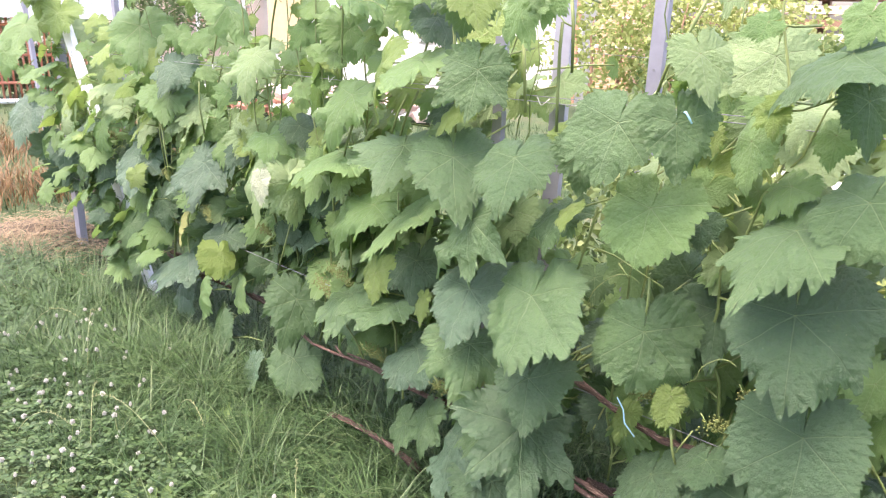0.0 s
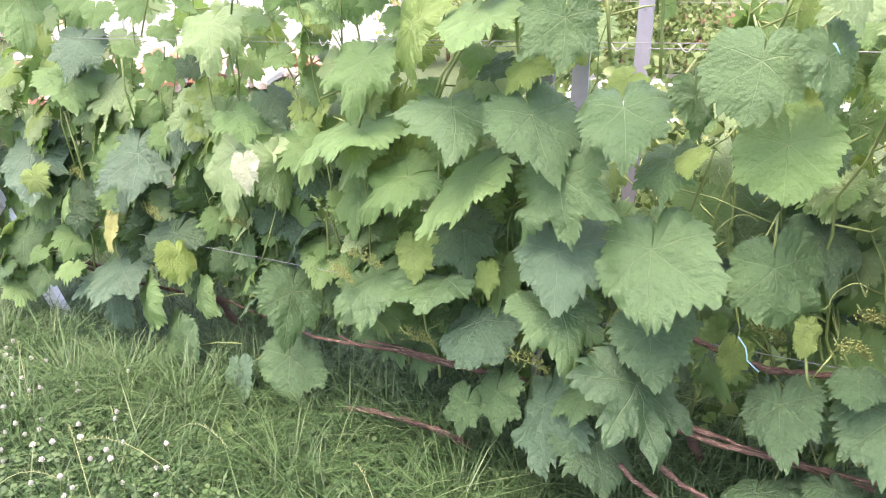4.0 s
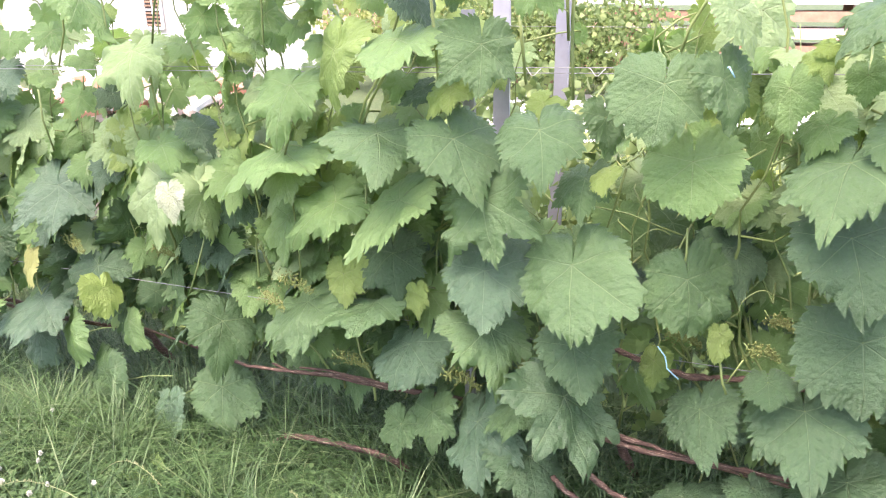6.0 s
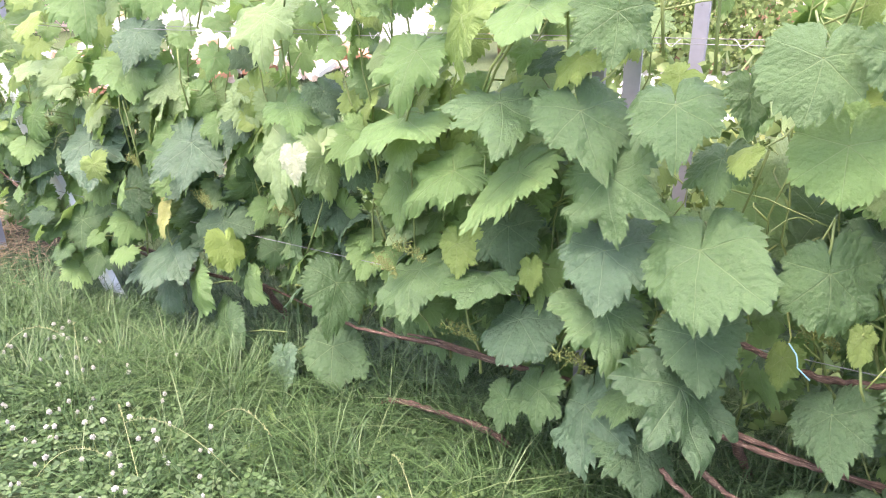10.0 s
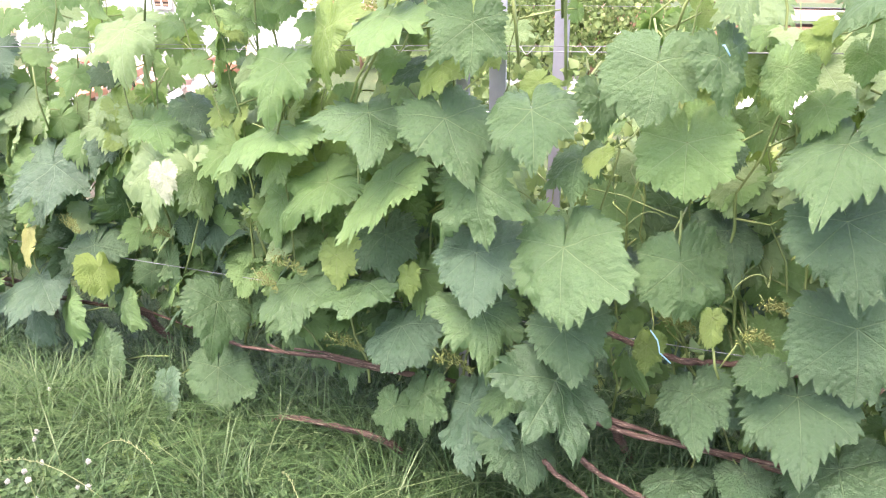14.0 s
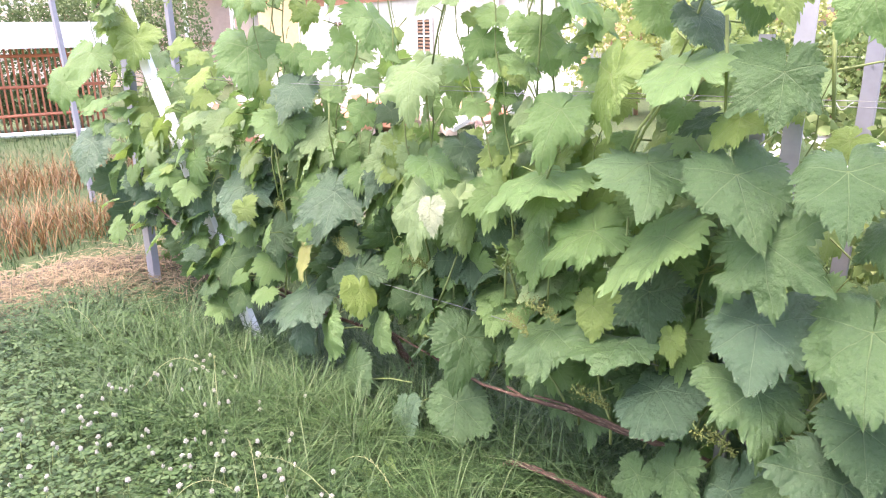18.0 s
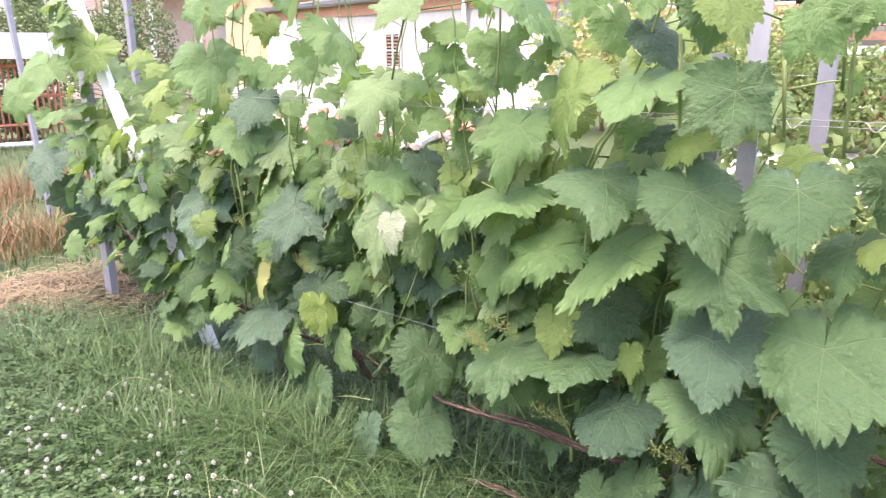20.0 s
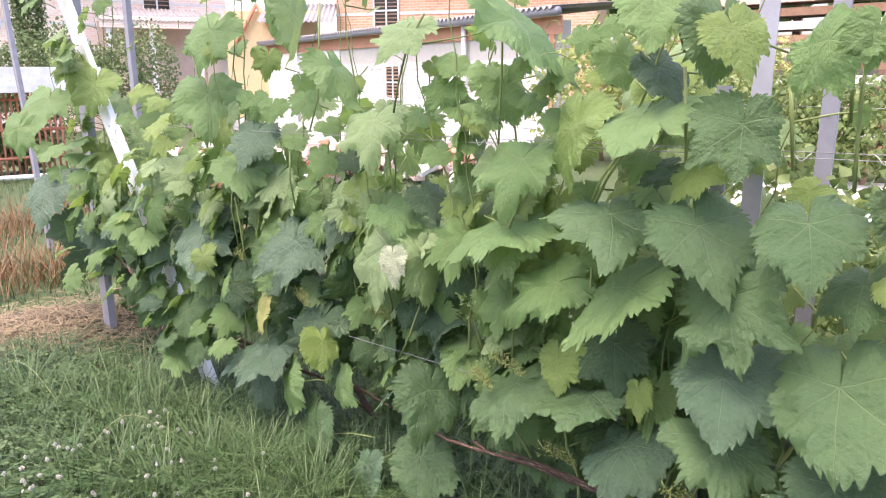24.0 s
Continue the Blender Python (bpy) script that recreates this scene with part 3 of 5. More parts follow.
cane(2, [(0.64, 0.96, 0.24), (0.53, 0.96, 0.229), (0.44, 0.965, 0.215), (0.3, 0.97, 0.205), (0.0, 1.0, 0.2)], 0.0045, 0.0035)
cane(3, [(1.06, 1.0, 0.0), (1.09, 0.985, 0.025), (1.125, 0.98, 0.036), (1.242, 0.98, 0.033), (1.308, 0.98, 0.028), (1.385, 0.985, 0.01), (1.46, 1.0, -0.06)], 0.0085, 0.006, "thick brown cane lying low in the grass")
cane(3, [(1.09, 0.97, 0.045), (1.16, 0.968, 0.046), (1.25, 0.968, 0.04), (1.33, 0.97, 0.028)], 0.0045, 0.003, "thin brown cane lying low in the grass")
cane(2, [(0.66, 0.89, 0.215), (0.636, 0.88, 0.202), (0.599, 0.88, 0.177), (0.55, 0.88, 0.158), (0.47, 0.87, 0.12), (0.36, 0.86, 0.04)], 0.0056, 0.0036, "dry orange brown cane slanting to the ground")
cane(2, [(0.69, 0.87, 0.18), (0.665, 0.86, 0.167), (0.639, 0.86, 0.151), (0.612, 0.86, 0.137), (0.55, 0.85, 0.09), (0.45, 0.84, 0.0)], 0.0052, 0.0034, "dry orange brown cane slanting to the ground")
cane(2, [(0.628, 0.87, 0.208), (0.586, 0.87, 0.179), (0.545, 0.87, 0.168), (0.486, 0.87, 0.152), (0.4, 0.87, 0.13)], 0.0044, 0.003, "dry orange brown cane slanting to the ground")
cane(2, [(0.70, 1.01, 0.40), (0.616, 1.0, 0.391), (0.557, 1.0, 0.371), (0.492, 1.0, 0.362), (0.442, 1.0, 0.368), (0.387, 1.0, 0.377), (0.2, 1.01, 0.37), (0.0, 1.02, 0.37)], 0.006, 0.005, "dark brown cane along the wire")
cane(4, [(2.0, 1.08, 0.14), (2.3, 1.06, 0.14), (2.6, 1.04, 0.17), (2.85, 1.02, 0.22), (3.05, 1.0, 0.3)], 0.006, 0.003)
cane(5, [(2.6, 1.06, 0.1), (2.85, 1.04, 0.2), (3.1, 1.02, 0.3), (3.3, 1.0, 0.38)], 0.004, 0.003)


def stem(pts, r0, r1):
    """A green shoot or a long stalk that stands free of the leaves."""
    n = len(pts)
    pts = [at(*p) for p in pts]
    rad = [0.72 * (r0 + (r1 - r0) * i / (n - 1)) * (1.1 if i % 2 else 1.0) for i in range(n)]
    rod("shoot", pts, rad, SHOOT if r0 > 0.0028 else PETIOLE, vine_of(pts[0].x, pts[0].y), "", 7)


stem([(0.607, 0.93, 0.743), (0.615, 0.93, 0.702), (0.636, 0.93, 0.622)], 0.0032, 0.0026)
stem([(0.668, 1.00, 0.655), (0.609, 1.00, 0.648), (0.565, 1.00, 0.634), (0.518, 1.00, 0.620)], 0.0018, 0.0016)
stem([(0.506, 0.93, 0.655), (0.504, 0.93, 0.613), (0.506, 0.93, 0.584)], 0.0026, 0.0024)
stem([(0.487, 0.95, 1.045), (0.509, 0.95, 0.998), (0.533, 0.95, 0.955), (0.545, 0.95, 0.909)], 0.0034, 0.0030)
stem([(0.261, 0.90, 0.958), (0.292, 0.90, 0.940), (0.326, 0.90, 0.923), (0.384, 0.90, 0.912)], 0.0022, 0.0018)
stem([(0.801, 0.96, 0.994), (0.794, 0.96, 0.936), (0.785, 0.96, 0.863)], 0.0042, 0.0036)
stem([(0.739, 1.00, 1.044), (0.732, 1.00, 1.005), (0.727, 1.00, 0.931)], 0.0042, 0.0034)
stem([(0.768, 1.00, 1.026), (0.749, 1.00, 1.009), (0.734, 1.00, 1.003)], 0.0022, 0.0018)
stem([(1.882, 1.00, 1.165), (1.892, 1.00, 1.061), (1.905, 1.00, 0.941), (1.943, 1.00, 0.863)], 0.0036, 0.0030)
stem([(1.544, 1.00, 1.123), (1.594, 1.00, 1.062), (1.623, 1.00, 0.985), (1.641, 1.00, 0.917)], 0.0036, 0.0030)
stem([(1.341, 1.00, 1.083), (1.341, 1.00, 1.009), (1.345, 1.00, 0.934), (1.347, 1.00, 0.854)], 0.0032, 0.0028)
stem([(1.661, 1.00, 0.846), (1.656, 1.00, 0.795), (1.648, 1.00, 0.737)], 0.0032, 0.0030)
stem([(0.987, 0.95, 1.056), (1.007, 0.95, 0.992), (1.034, 0.95, 0.924)], 0.0034, 0.0030)
stem([(1.047, 0.93, 0.870), (1.076, 0.93, 0.829), (1.092, 0.93, 0.789)], 0.0036, 0.0032)
stem([(0.953, 0.95, 1.010), (0.946, 0.95, 0.942), (0.940, 0.95, 0.863), (0.937, 0.95, 0.810)], 0.0040, 0.0036)
stem([(0.702, 0.93, 1.010), (0.703, 0.93, 0.967), (0.701, 0.93, 0.916), (0.697, 0.93, 0.845)], 0.0036, 0.0034)
stem([(0.984, 0.95, 1.110), (0.967, 0.95, 1.068), (0.955, 0.95, 1.031)], 0.0030, 0.0028)
stem([(2.309, 1.00, 0.720), (2.327, 1.00, 0.618), (2.304, 1.00, 0.501)], 0.0034, 0.0030)
stem([(2.030, 1.00, 0.806), (2.036, 1.00, 0.731), (2.017, 1.00, 0.657)], 0.0034, 0.0030)
stem([(1.323, 1.00, 0.757), (1.318, 1.00, 0.700), (1.311, 1.00, 0.618)], 0.0036, 0.0034)
stem([(1.380, 1.00, 0.717), (1.350, 1.00, 0.709), (1.318, 1.00, 0.705)], 0.0022, 0.0020)
stem([(1.050, 0.96, 0.874), (1.083, 0.96, 0.823), (1.104, 0.96, 0.775)], 0.0036, 0.0032)
stem([(1.247, 0.96, 0.799), (1.273, 0.96, 0.748), (1.288, 0.96, 0.707)], 0.0034, 0.0030)
stem([(1.306, 0.98, 0.696), (1.293, 0.98, 0.608), (1.289, 0.98, 0.497), (1.289, 0.98, 0.432)], 0.0034, 0.0030)
stem([(1.559, 0.99, 0.485), (1.593, 0.99, 0.407), (1.627, 0.99, 0.341)], 0.0032, 0.0028)
stem([(2.289, 0.99, 0.658), (2.273, 0.99, 0.573), (2.254, 0.99, 0.445)], 0.0036, 0.0030)
stem([(1.104, 0.96, 0.663), (1.105, 0.96, 0.596), (1.114, 0.96, 0.536)], 0.0028, 0.0024)
stem([(0.837, 0.93, 0.362), (0.872, 0.93, 0.381), (0.912, 0.93, 0.381)], 0.0026, 0.0022)
stem([(1.919, 1.00, 0.035), (1.823, 1.00, 0.070), (1.735, 1.00, 0.089)], 0.0024, 0.0020)
stem([(2.029, 1.00, 0.159), (1.965, 1.00, 0.183), (1.906, 1.00, 0.196)], 0.0022, 0.0020)
stem([(1.297, 0.97, 0.298), (1.255, 0.97, 0.268), (1.230, 0.97, 0.233)], 0.0030, 0.0034)
stem([(0.435, 0.92, 0.438), (0.428, 0.92, 0.404), (0.420, 0.92, 0.385)], 0.0030, 0.0026)
stem([(0.402, 0.92, 0.451), (0.412, 0.92, 0.428), (0.422, 0.92, 0.405)], 0.0018, 0.0016)


def spray(rng, joint, size, tone, stem, back=False):
    """One small leaf hung on a shoot, facing the light more or less."""
    facing = -45 if back else 135
    leaf(joint.x, joint.y, joint.z, size, -rng.uniform(20, 85), rng.uniform(-35, 35), facing + rng.uniform(-60, 60), rng.choice((0, 0, 0, 1)), tone, False, stem)


def shoots():
    """Upright green shoots, and the leaves that grow on them behind the outer ones."""
    rng = random.Random(23)
    u = -1.6
    while u < 3.45:
        u += rng.uniform(0.06, 0.11)
        base = Vector((u, 1.05 + rng.uniform(-0.03, 0.06), rng.uniform(0.13, 0.2)))
        height = rng.choice((rng.uniform(1.15, 1.5), rng.uniform(0.95, 1.2), rng.uniform(0.6, 1.0)))
        lean, sway, arc = rng.uniform(-0.22, 0.26), rng.uniform(-0.08, 0.12), rng.uniform(-0.14, 0.14)
        pts, n = [], 14
        for i in range(n + 1):
            t = i / n
            zig = 0.006 * (-1) ** i
            pts.append(at(base.x + lean * t + arc * math.sin(t * 3.1) + 0.012 * math.sin(t * 9 + u * 9) + zig, base.y + sway * t * t + 0.015 * math.sin(t * 6 + u * 5), base.z + (height - base.z) * t))
        vine = vine_of(pts[0].x, pts[0].y)
        girth = rng.uniform(0.0022, 0.0036)
        rod("shoot", pts, [girth * (1 - 0.65 * i / n) * (1.18 if i % 2 else 0.95) for i in range(n + 1)], SHOOT, vine, "", 6)
        z, side = base.z + 0.04, rng.choice((-1, 1))
        while z < height - 0.01:
            t = (z - base.z) / (height - base.z)
            k = min(n - 1, int(t * n))
            stem = pts[k].lerp(pts[k + 1], t * n - k)
            side = -side
            z += rng.uniform(0.05, 0.09)
            if z > 0.97 and rng.random() < (0.74 if 1.0 < u < 3.0 else 0.55):
                continue
            us = Q * (stem.y - stem.x)
            # the large outer leaves follow in a list of their own
            front = rng.random() < 0.55
            covered = 0.1 < us < 2.3
            ds = rng.uniform(0.0, 0.06) if covered and front else (rng.uniform(-0.13, -0.03) if front else rng.uniform(0.03, 0.16))
            joint = stem + at(side * rng.uniform(0.02, 0.08), ds, rng.uniform(0.0, 0.05))
            size = rng.uniform(0.04, 0.085) * (1.0 if z < 0.75 else 0.85 if z < 1.0 else 0.65)
            # tone by height: deep low down, pale on top, sky light included
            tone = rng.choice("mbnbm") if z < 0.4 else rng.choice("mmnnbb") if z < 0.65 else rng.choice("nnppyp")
            # paler along the far end, where the haze is put into the tone
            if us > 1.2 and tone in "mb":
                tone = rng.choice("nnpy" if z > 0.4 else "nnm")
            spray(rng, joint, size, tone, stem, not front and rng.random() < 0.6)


shoots()


def side_growth():
    """Short side shoots whose leaves fill the row between the large outer leaves."""
    rng = random.Random(41)
    for i in range(290):
        rear = i >= 180
        u = rng.uniform(-0.4, 1.25) if rear else rng.uniform(1.0, 2.5) if i % 2 else rng.uniform(1.15, 3.35)
        z = rng.uniform(0.2, 0.95 if rear else 0.72)
        k = (z + 0.12) / 1.54
        if rear and 0.62 < u < 0.9 and z > 0.45 or not rear and 0.5 < k < 0.72 and abs(u - 2.545 - 0.955 * k) < 0.07:
            continue
        s_ = 1.16 + rng.uniform(-0.06, 0.16) if rear else 1.09 + rng.uniform(-0.04, 0.08)
        tip = at(u + rng.uniform(-0.09, 0.09), s_ - rng.uniform(0.0, 0.06), z + rng.uniform(-0.02, 0.10))
        foot = at(u, 1.05, z - rng.uniform(0.0, 0.05))
        if i % 3 == 0:
            rod("shoot", [foot, foot.lerp(tip, 0.5) + Vector((0, 0, 0.012)), tip], [0.0018, 0.0015, 0.001], SHOOT, vine_of(foot.x, foot.y), "", 5)
        for k in range(2 if rear or i % 2 else 1):
            p = foot.lerp(tip, 0.55 + 0.45 * k) + at(rng.uniform(-0.03, 0.03), rng.uniform(-0.02, 0.0), 0)
            # deep tones stand for the shade low down, pale ones for open sky
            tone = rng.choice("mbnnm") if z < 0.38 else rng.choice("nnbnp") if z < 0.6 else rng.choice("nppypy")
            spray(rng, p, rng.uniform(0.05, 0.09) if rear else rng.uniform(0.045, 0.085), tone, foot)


side_growth()


def brace_cover():
    """Leaves that hang over the leaning brace."""
    rng = random.Random(52)
    for lo, hi, count in ((0.10, 0.50, 28), (0.73, 0.80, 7), (0.86, 0.95, 3)):
        for i in range(count):
            k = lo + (hi - lo) * (i + rng.random()) / count
            stem = at(2.545 + 0.955 * k + rng.uniform(-0.05, 0.05), 1.0, -0.12 + 1.54 * k)
            p = stem + at(rng.uniform(-0.03, 0.03), -rng.uniform(0.02, 0.09), 0.03)
            # darker tones near the brace's foot paint in the shade there
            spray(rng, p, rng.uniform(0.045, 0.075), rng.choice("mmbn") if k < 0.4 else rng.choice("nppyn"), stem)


brace_cover()

# ---- the outer leaves of the row ----
# each tone follows how brightly the leaf is lit, besides its age
leaf(0.137, 1.085, 0.594, 0.127, -45, 13, 134, 4, 'g')
leaf(0.226, 1.005, 0.882, 0.091, -58, -3, 143, 4, 'g')
leaf(0.291, 0.961, 0.889, 0.073, -67, 1, -171, 0, 'g')
leaf(0.283, 0.998, 0.766, 0.091, -56, 3, 139, 4, 'n')
leaf(0.297, 1.001, 0.575, 0.099, -59, -1, 165, 4, 'g')
leaf(0.006, 1.267, 0.777, 0.111, -45, 2, 178, 0, 'g')
leaf(0.101, 1.139, 0.805, 0.093, -36, 9, 154, 0, 'g')
leaf(0.040, 1.226, 0.931, 0.087, -67, -1, 161, 1, 'g')
leaf(-0.057, 1.360, 0.936, 0.115, -18, 10, 137, 0, 'n')
leaf(-0.211, 1.573, 0.846, 0.108, -41, 0, 139, 1, 'n')
leaf(-0.143, 1.479, 0.913, 0.115, -69, 5, 101, 1, 'y')
leaf(-0.089, 1.404, 0.771, 0.136, -18, 1, 171, 1, 'g')
leaf(-0.465, 1.863, 0.699, 0.093, -22, 6, -172, 1, 'n')
leaf(-0.724, 2.130, 0.570, 0.137, -47, 5, 161, 1, 'b')
leaf(-1.063, 2.475, 0.514, 0.160, -40, 17, 161, 0, 'b')
leaf(-1.267, 2.676, 0.465, 0.127, -59, 8, 158, 0, 'b')
leaf(-1.172, 2.582, 0.698, 0.089, -61, 15, 171, 0, 'p')
leaf(-0.903, 2.315, 0.749, 0.108, -36, -1, -169, 0, 'n')
leaf(-0.996, 2.410, 0.947, 0.133, -52, 3, -169, 0, 'n')
leaf(-0.964, 2.377, 1.124, 0.115, -53, -11, 150, 0, 'n')
leaf(-0.858, 2.325, 0.826, 0.080, -55, 3, 161, 0, 'd')
leaf(-0.495, 1.894, 0.903, 0.116, -36, 12, 158, 1, 'p')
leaf(-0.476, 1.874, 0.619, 0.160, -58, 0, 125, 1, 'p')
# small pale leaf that stands in for a bright sun reflection
leaf(-0.463, 1.747, 0.612, 0.054, -80, 3, 140, 0, 'w')
leaf(-0.389, 1.785, 0.596, 0.101, -75, 6, -133, 0, 'p')
leaf(-0.232, 1.602, 0.716, 0.138, -15, -5, 87, 0, 'n')
leaf(-0.233, 1.603, 0.670, 0.090, -51, -6, 113, 1, 'p')
leaf(-0.155, 1.495, 0.627, 0.113, -28, -19, 100, 1, 'n')
leaf(-0.229, 1.631, 0.568, 0.104, -51, 6, 119, 1, 'n')
leaf(-0.063, 1.369, 0.653, 0.127, -40, -7, 84, 0, 'n')
leaf(0.043, 1.221, 0.678, 0.123, -55, 20, 132, 2, 'g')
leaf(-0.061, 1.432, 0.527, 0.087, -45, 10, 151, 0, 'd')
leaf(0.044, 1.220, 0.549, 0.110, -34, 6, 148, 0, 'b')
leaf(0.049, 1.212, 0.445, 0.110, -25, -4, 176, 1, 'g')
leaf(-0.052, 1.373, 0.354, 0.103, -32, 10, 130, 4, 'b')
leaf(-0.385, 1.780, 0.287, 0.118, -61, -24, -174, 0, 'g')
leaf(-0.405, 1.802, 0.103, 0.107, -48, -1, 167, 4, 'g')
leaf(-0.649, 1.981, 0.337, 0.078, -56, -15, -140, 4, 'l')
leaf(-0.767, 2.175, 0.178, 0.131, -70, 22, 117, 3, 'n')
leaf(-0.603, 2.005, 0.231, 0.090, -78, 20, 119, 3, 'n')
leaf(-0.690, 2.066, 0.067, 0.119, -67, 15, 128, 0, 'g')
leaf(-0.537, 1.865, 0.048, 0.115, -61, 26, 127, 3, 'b')
leaf(-0.212, 1.575, 0.391, 0.128, -33, -6, 86, 1, 'g')
leaf(-0.105, 1.427, 0.429, 0.123, -11, 6, 87, 1, 'g')
leaf(-0.150, 1.488, 0.477, 0.066, -65, 9, 134, 0, 'y')
leaf(-0.045, 1.344, 0.473, 0.043, -70, 23, 121, 0, 'y')
leaf(-0.073, 1.382, 0.170, 0.069, -47, 5, 122, 1, 'g')
leaf(-0.026, 1.317, 0.225, 0.079, -64, 20, 122, 1, 'g')
leaf(0.035, 1.232, 0.239, 0.124, -50, 30, 120, 1, 'b')
leaf(0.084, 1.164, 0.304, 0.075, -34, 20, 119, 1, 'g')
leaf(0.142, 1.077, 0.451, 0.088, -45, 10, 154, 0, 'd')
leaf(0.135, 1.088, 0.351, 0.143, -44, -9, -168, 2, 'd')
leaf(0.099, 1.142, 0.204, 0.100, -29, -10, 175, 0, 'd')
leaf(0.329, 0.976, 0.346, 0.090, -39, 23, 124, 0, 'd')
leaf(0.411, 0.845, 0.399, 0.113, -30, 15, 138, 0, 'd')
leaf(0.453, 0.805, 0.525, 0.110, -57, 8, 141, 4, 'd')
leaf(0.426, 0.831, 0.679, 0.114, -45, 6, 150, 4, 'd')
leaf(0.414, 0.843, 0.784, 0.109, -34, 11, 115, 0, 'g')
leaf(0.464, 0.794, 0.832, 0.079, -46, -4, 127, 4, 'g')
leaf(0.463, 0.794, 0.291, 0.124, -4, 23, 135, 0, 'd')
leaf(0.517, 0.741, 0.435, 0.080, -64, 22, 97, 0, 'b')
leaf(0.372, 0.883, 0.242, 0.059, -9, 3, 157, 0, 'd')
leaf(0.295, 0.957, 0.195, 0.081, 5, 20, 133, 0, 'd')
leaf(0.413, 1.038, 0.600, 0.081, -45, -3, 170, 0, 'd')
leaf(0.356, 1.024, 0.562, 0.079, -45, -7, -162, 0, 'd')
leaf(0.336, 0.959, 0.492, 0.045, -69, -11, -178, 3, 'y')
leaf(0.306, 1.077, 0.392, 0.046, -59, 18, 110, 0, 'y')
leaf(0.180, 1.127, 0.723, 0.069, -35, 9, 126, 0, 'g')
leaf(0.197, 1.105, 0.822, 0.062, -71, -1, -167, 0, 'g')
leaf(0.191, 1.074, 0.745, 0.044, -42, -5, 86, 3, 'y')
leaf(0.023, 1.283, 1.061, 0.085, -83, -5, -159, 0, 'g')
leaf(0.024, 1.248, 1.059, 0.068, -62, 7, -179, 0, 'y')
leaf(0.100, 1.140, 1.041, 0.076, -70, -26, 100, 1, 'n')
leaf(0.132, 1.093, 1.052, 0.047, -73, -11, 155, 0, 'n')
leaf(-0.054, 1.356, 1.113, 0.087, -54, 1, 158, 0, 'n')
leaf(-0.228, 1.597, 1.099, 0.153, -40, 13, -110, 0, 'n')
leaf(-0.231, 1.684, 0.977, 0.082, -64, 5, -152, 0, 'n')
leaf(-0.424, 1.821, 1.092, 0.092, -38, -8, 142, 1, 'p')
leaf(-0.693, 2.098, 1.146, 0.117, -91, 2, -110, 1, 'p')
leaf(-0.759, 2.209, 1.168, 0.104, -92, -4, 129, 0, 'n')
leaf(-0.590, 1.992, 1.015, 0.106, -50, 1, -130, 1, 'n')
leaf(-0.842, 2.281, 0.839, 0.097, -45, -5, 162, 0, 'b')
leaf(-0.872, 2.282, 0.744, 0.091, -54, 1, 175, 1, 'n')
leaf(-1.912, 3.312, 0.542, 0.160, -55, 0, 156, 0, 'b')
leaf(-1.131, 2.543, 0.720, 0.068, -38, -39, 144, 0, 'p')
leaf(-2.082, 3.482, 0.783, 0.123, -69, -6, 162, 0, 'n')
leaf(-1.820, 3.220, 0.912, 0.139, -34, -4, -179, 1, 'n')
leaf(-1.610, 3.012, 1.050, 0.100, -54, -6, -176, 1, 'y')
leaf(-1.523, 2.927, 0.971, 0.118, -65, -7, 163, 1, 'y')
leaf(-1.602, 3.004, 0.428, 0.101, -75, -6, -178, 0, 'b')
leaf(-1.158, 2.569, 0.241, 0.102, -59, 5, 156, 1, 'g')
leaf(-0.836, 2.245, 0.234, 0.160, -32, 8, 138, 1, 'b')
leaf(-0.952, 2.365, 0.391, 0.104, -76, 10, 147, 0, 'd')
leaf(-0.997, 2.411, 0.267, 0.104, -73, 13, 141, 1, 'g')
leaf(-0.661, 2.065, 0.370, 0.109, -43, -16, 129, 1, 'd')
leaf(-1.338, 2.745, 0.577, 0.056, -15, -24, 124, 0, 'b')
leaf(-0.795, 2.203, 0.581, 0.053, -52, -33, 130, 0, 'n')
leaf(-1.363, 2.769, 0.400, 0.089, -69, 2, 168, 0, 'b')
leaf(-1.118, 2.530, 0.134, 0.081, -47, -3, 160, 0, 'g')
leaf(-0.864, 2.275, 0.119, 0.102, -65, 12, 136, 3, 'b')
leaf(-0.299, 1.735, 0.667, 0.058, 42, -26, 56, 0, 'n')
leaf(-0.262, 1.677, 0.922, 0.058, 24, -30, 72, 1, 'n')
leaf(-0.347, 1.784, 0.974, 0.060, -63, -29, 147, 1, 'n')
leaf(-0.358, 1.796, 0.836, 0.045, -22, -44, 103, 0, 'n')
leaf(-0.258, 1.689, 0.825, 0.060, -57, -15, 127, 1, 'p')
leaf(-0.557, 2.016, 0.799, 0.046, -35, -37, 158, 0, 'd')
leaf(-0.693, 2.170, 0.681, 0.066, -65, -36, 147, 0, 'n')
leaf(-0.594, 2.068, 0.624, 0.063, -36, -25, 155, 0, 'b')
leaf(-0.381, 1.848, 0.734, 0.064, -45, 12, -151, 0, 'd')
leaf(0.014, 1.295, 0.860, 0.061, -37, -18, 96, 0, 'y')
leaf(-0.008, 1.377, 0.849, 0.050, -25, -23, 88, 0, 'd')
leaf(-0.031, 1.375, 1.010, 0.066, -50, 14, -151, 0, 'b')
leaf(-0.073, 1.450, 1.028, 0.061, -77, 19, -155, 0, 'n')
leaf(0.316, 0.979, 0.978, 0.062, -61, 2, -170, 0, 'p')
leaf(0.380, 0.931, 0.875, 0.059, -72, 15, 106, 0, 'n')
leaf(0.420, 0.809, 0.990, 0.086, -26, -15, 75, 0, 'g')
leaf(0.436, 0.821, 1.028, 0.040, -47, -10, 132, 0, 'n')
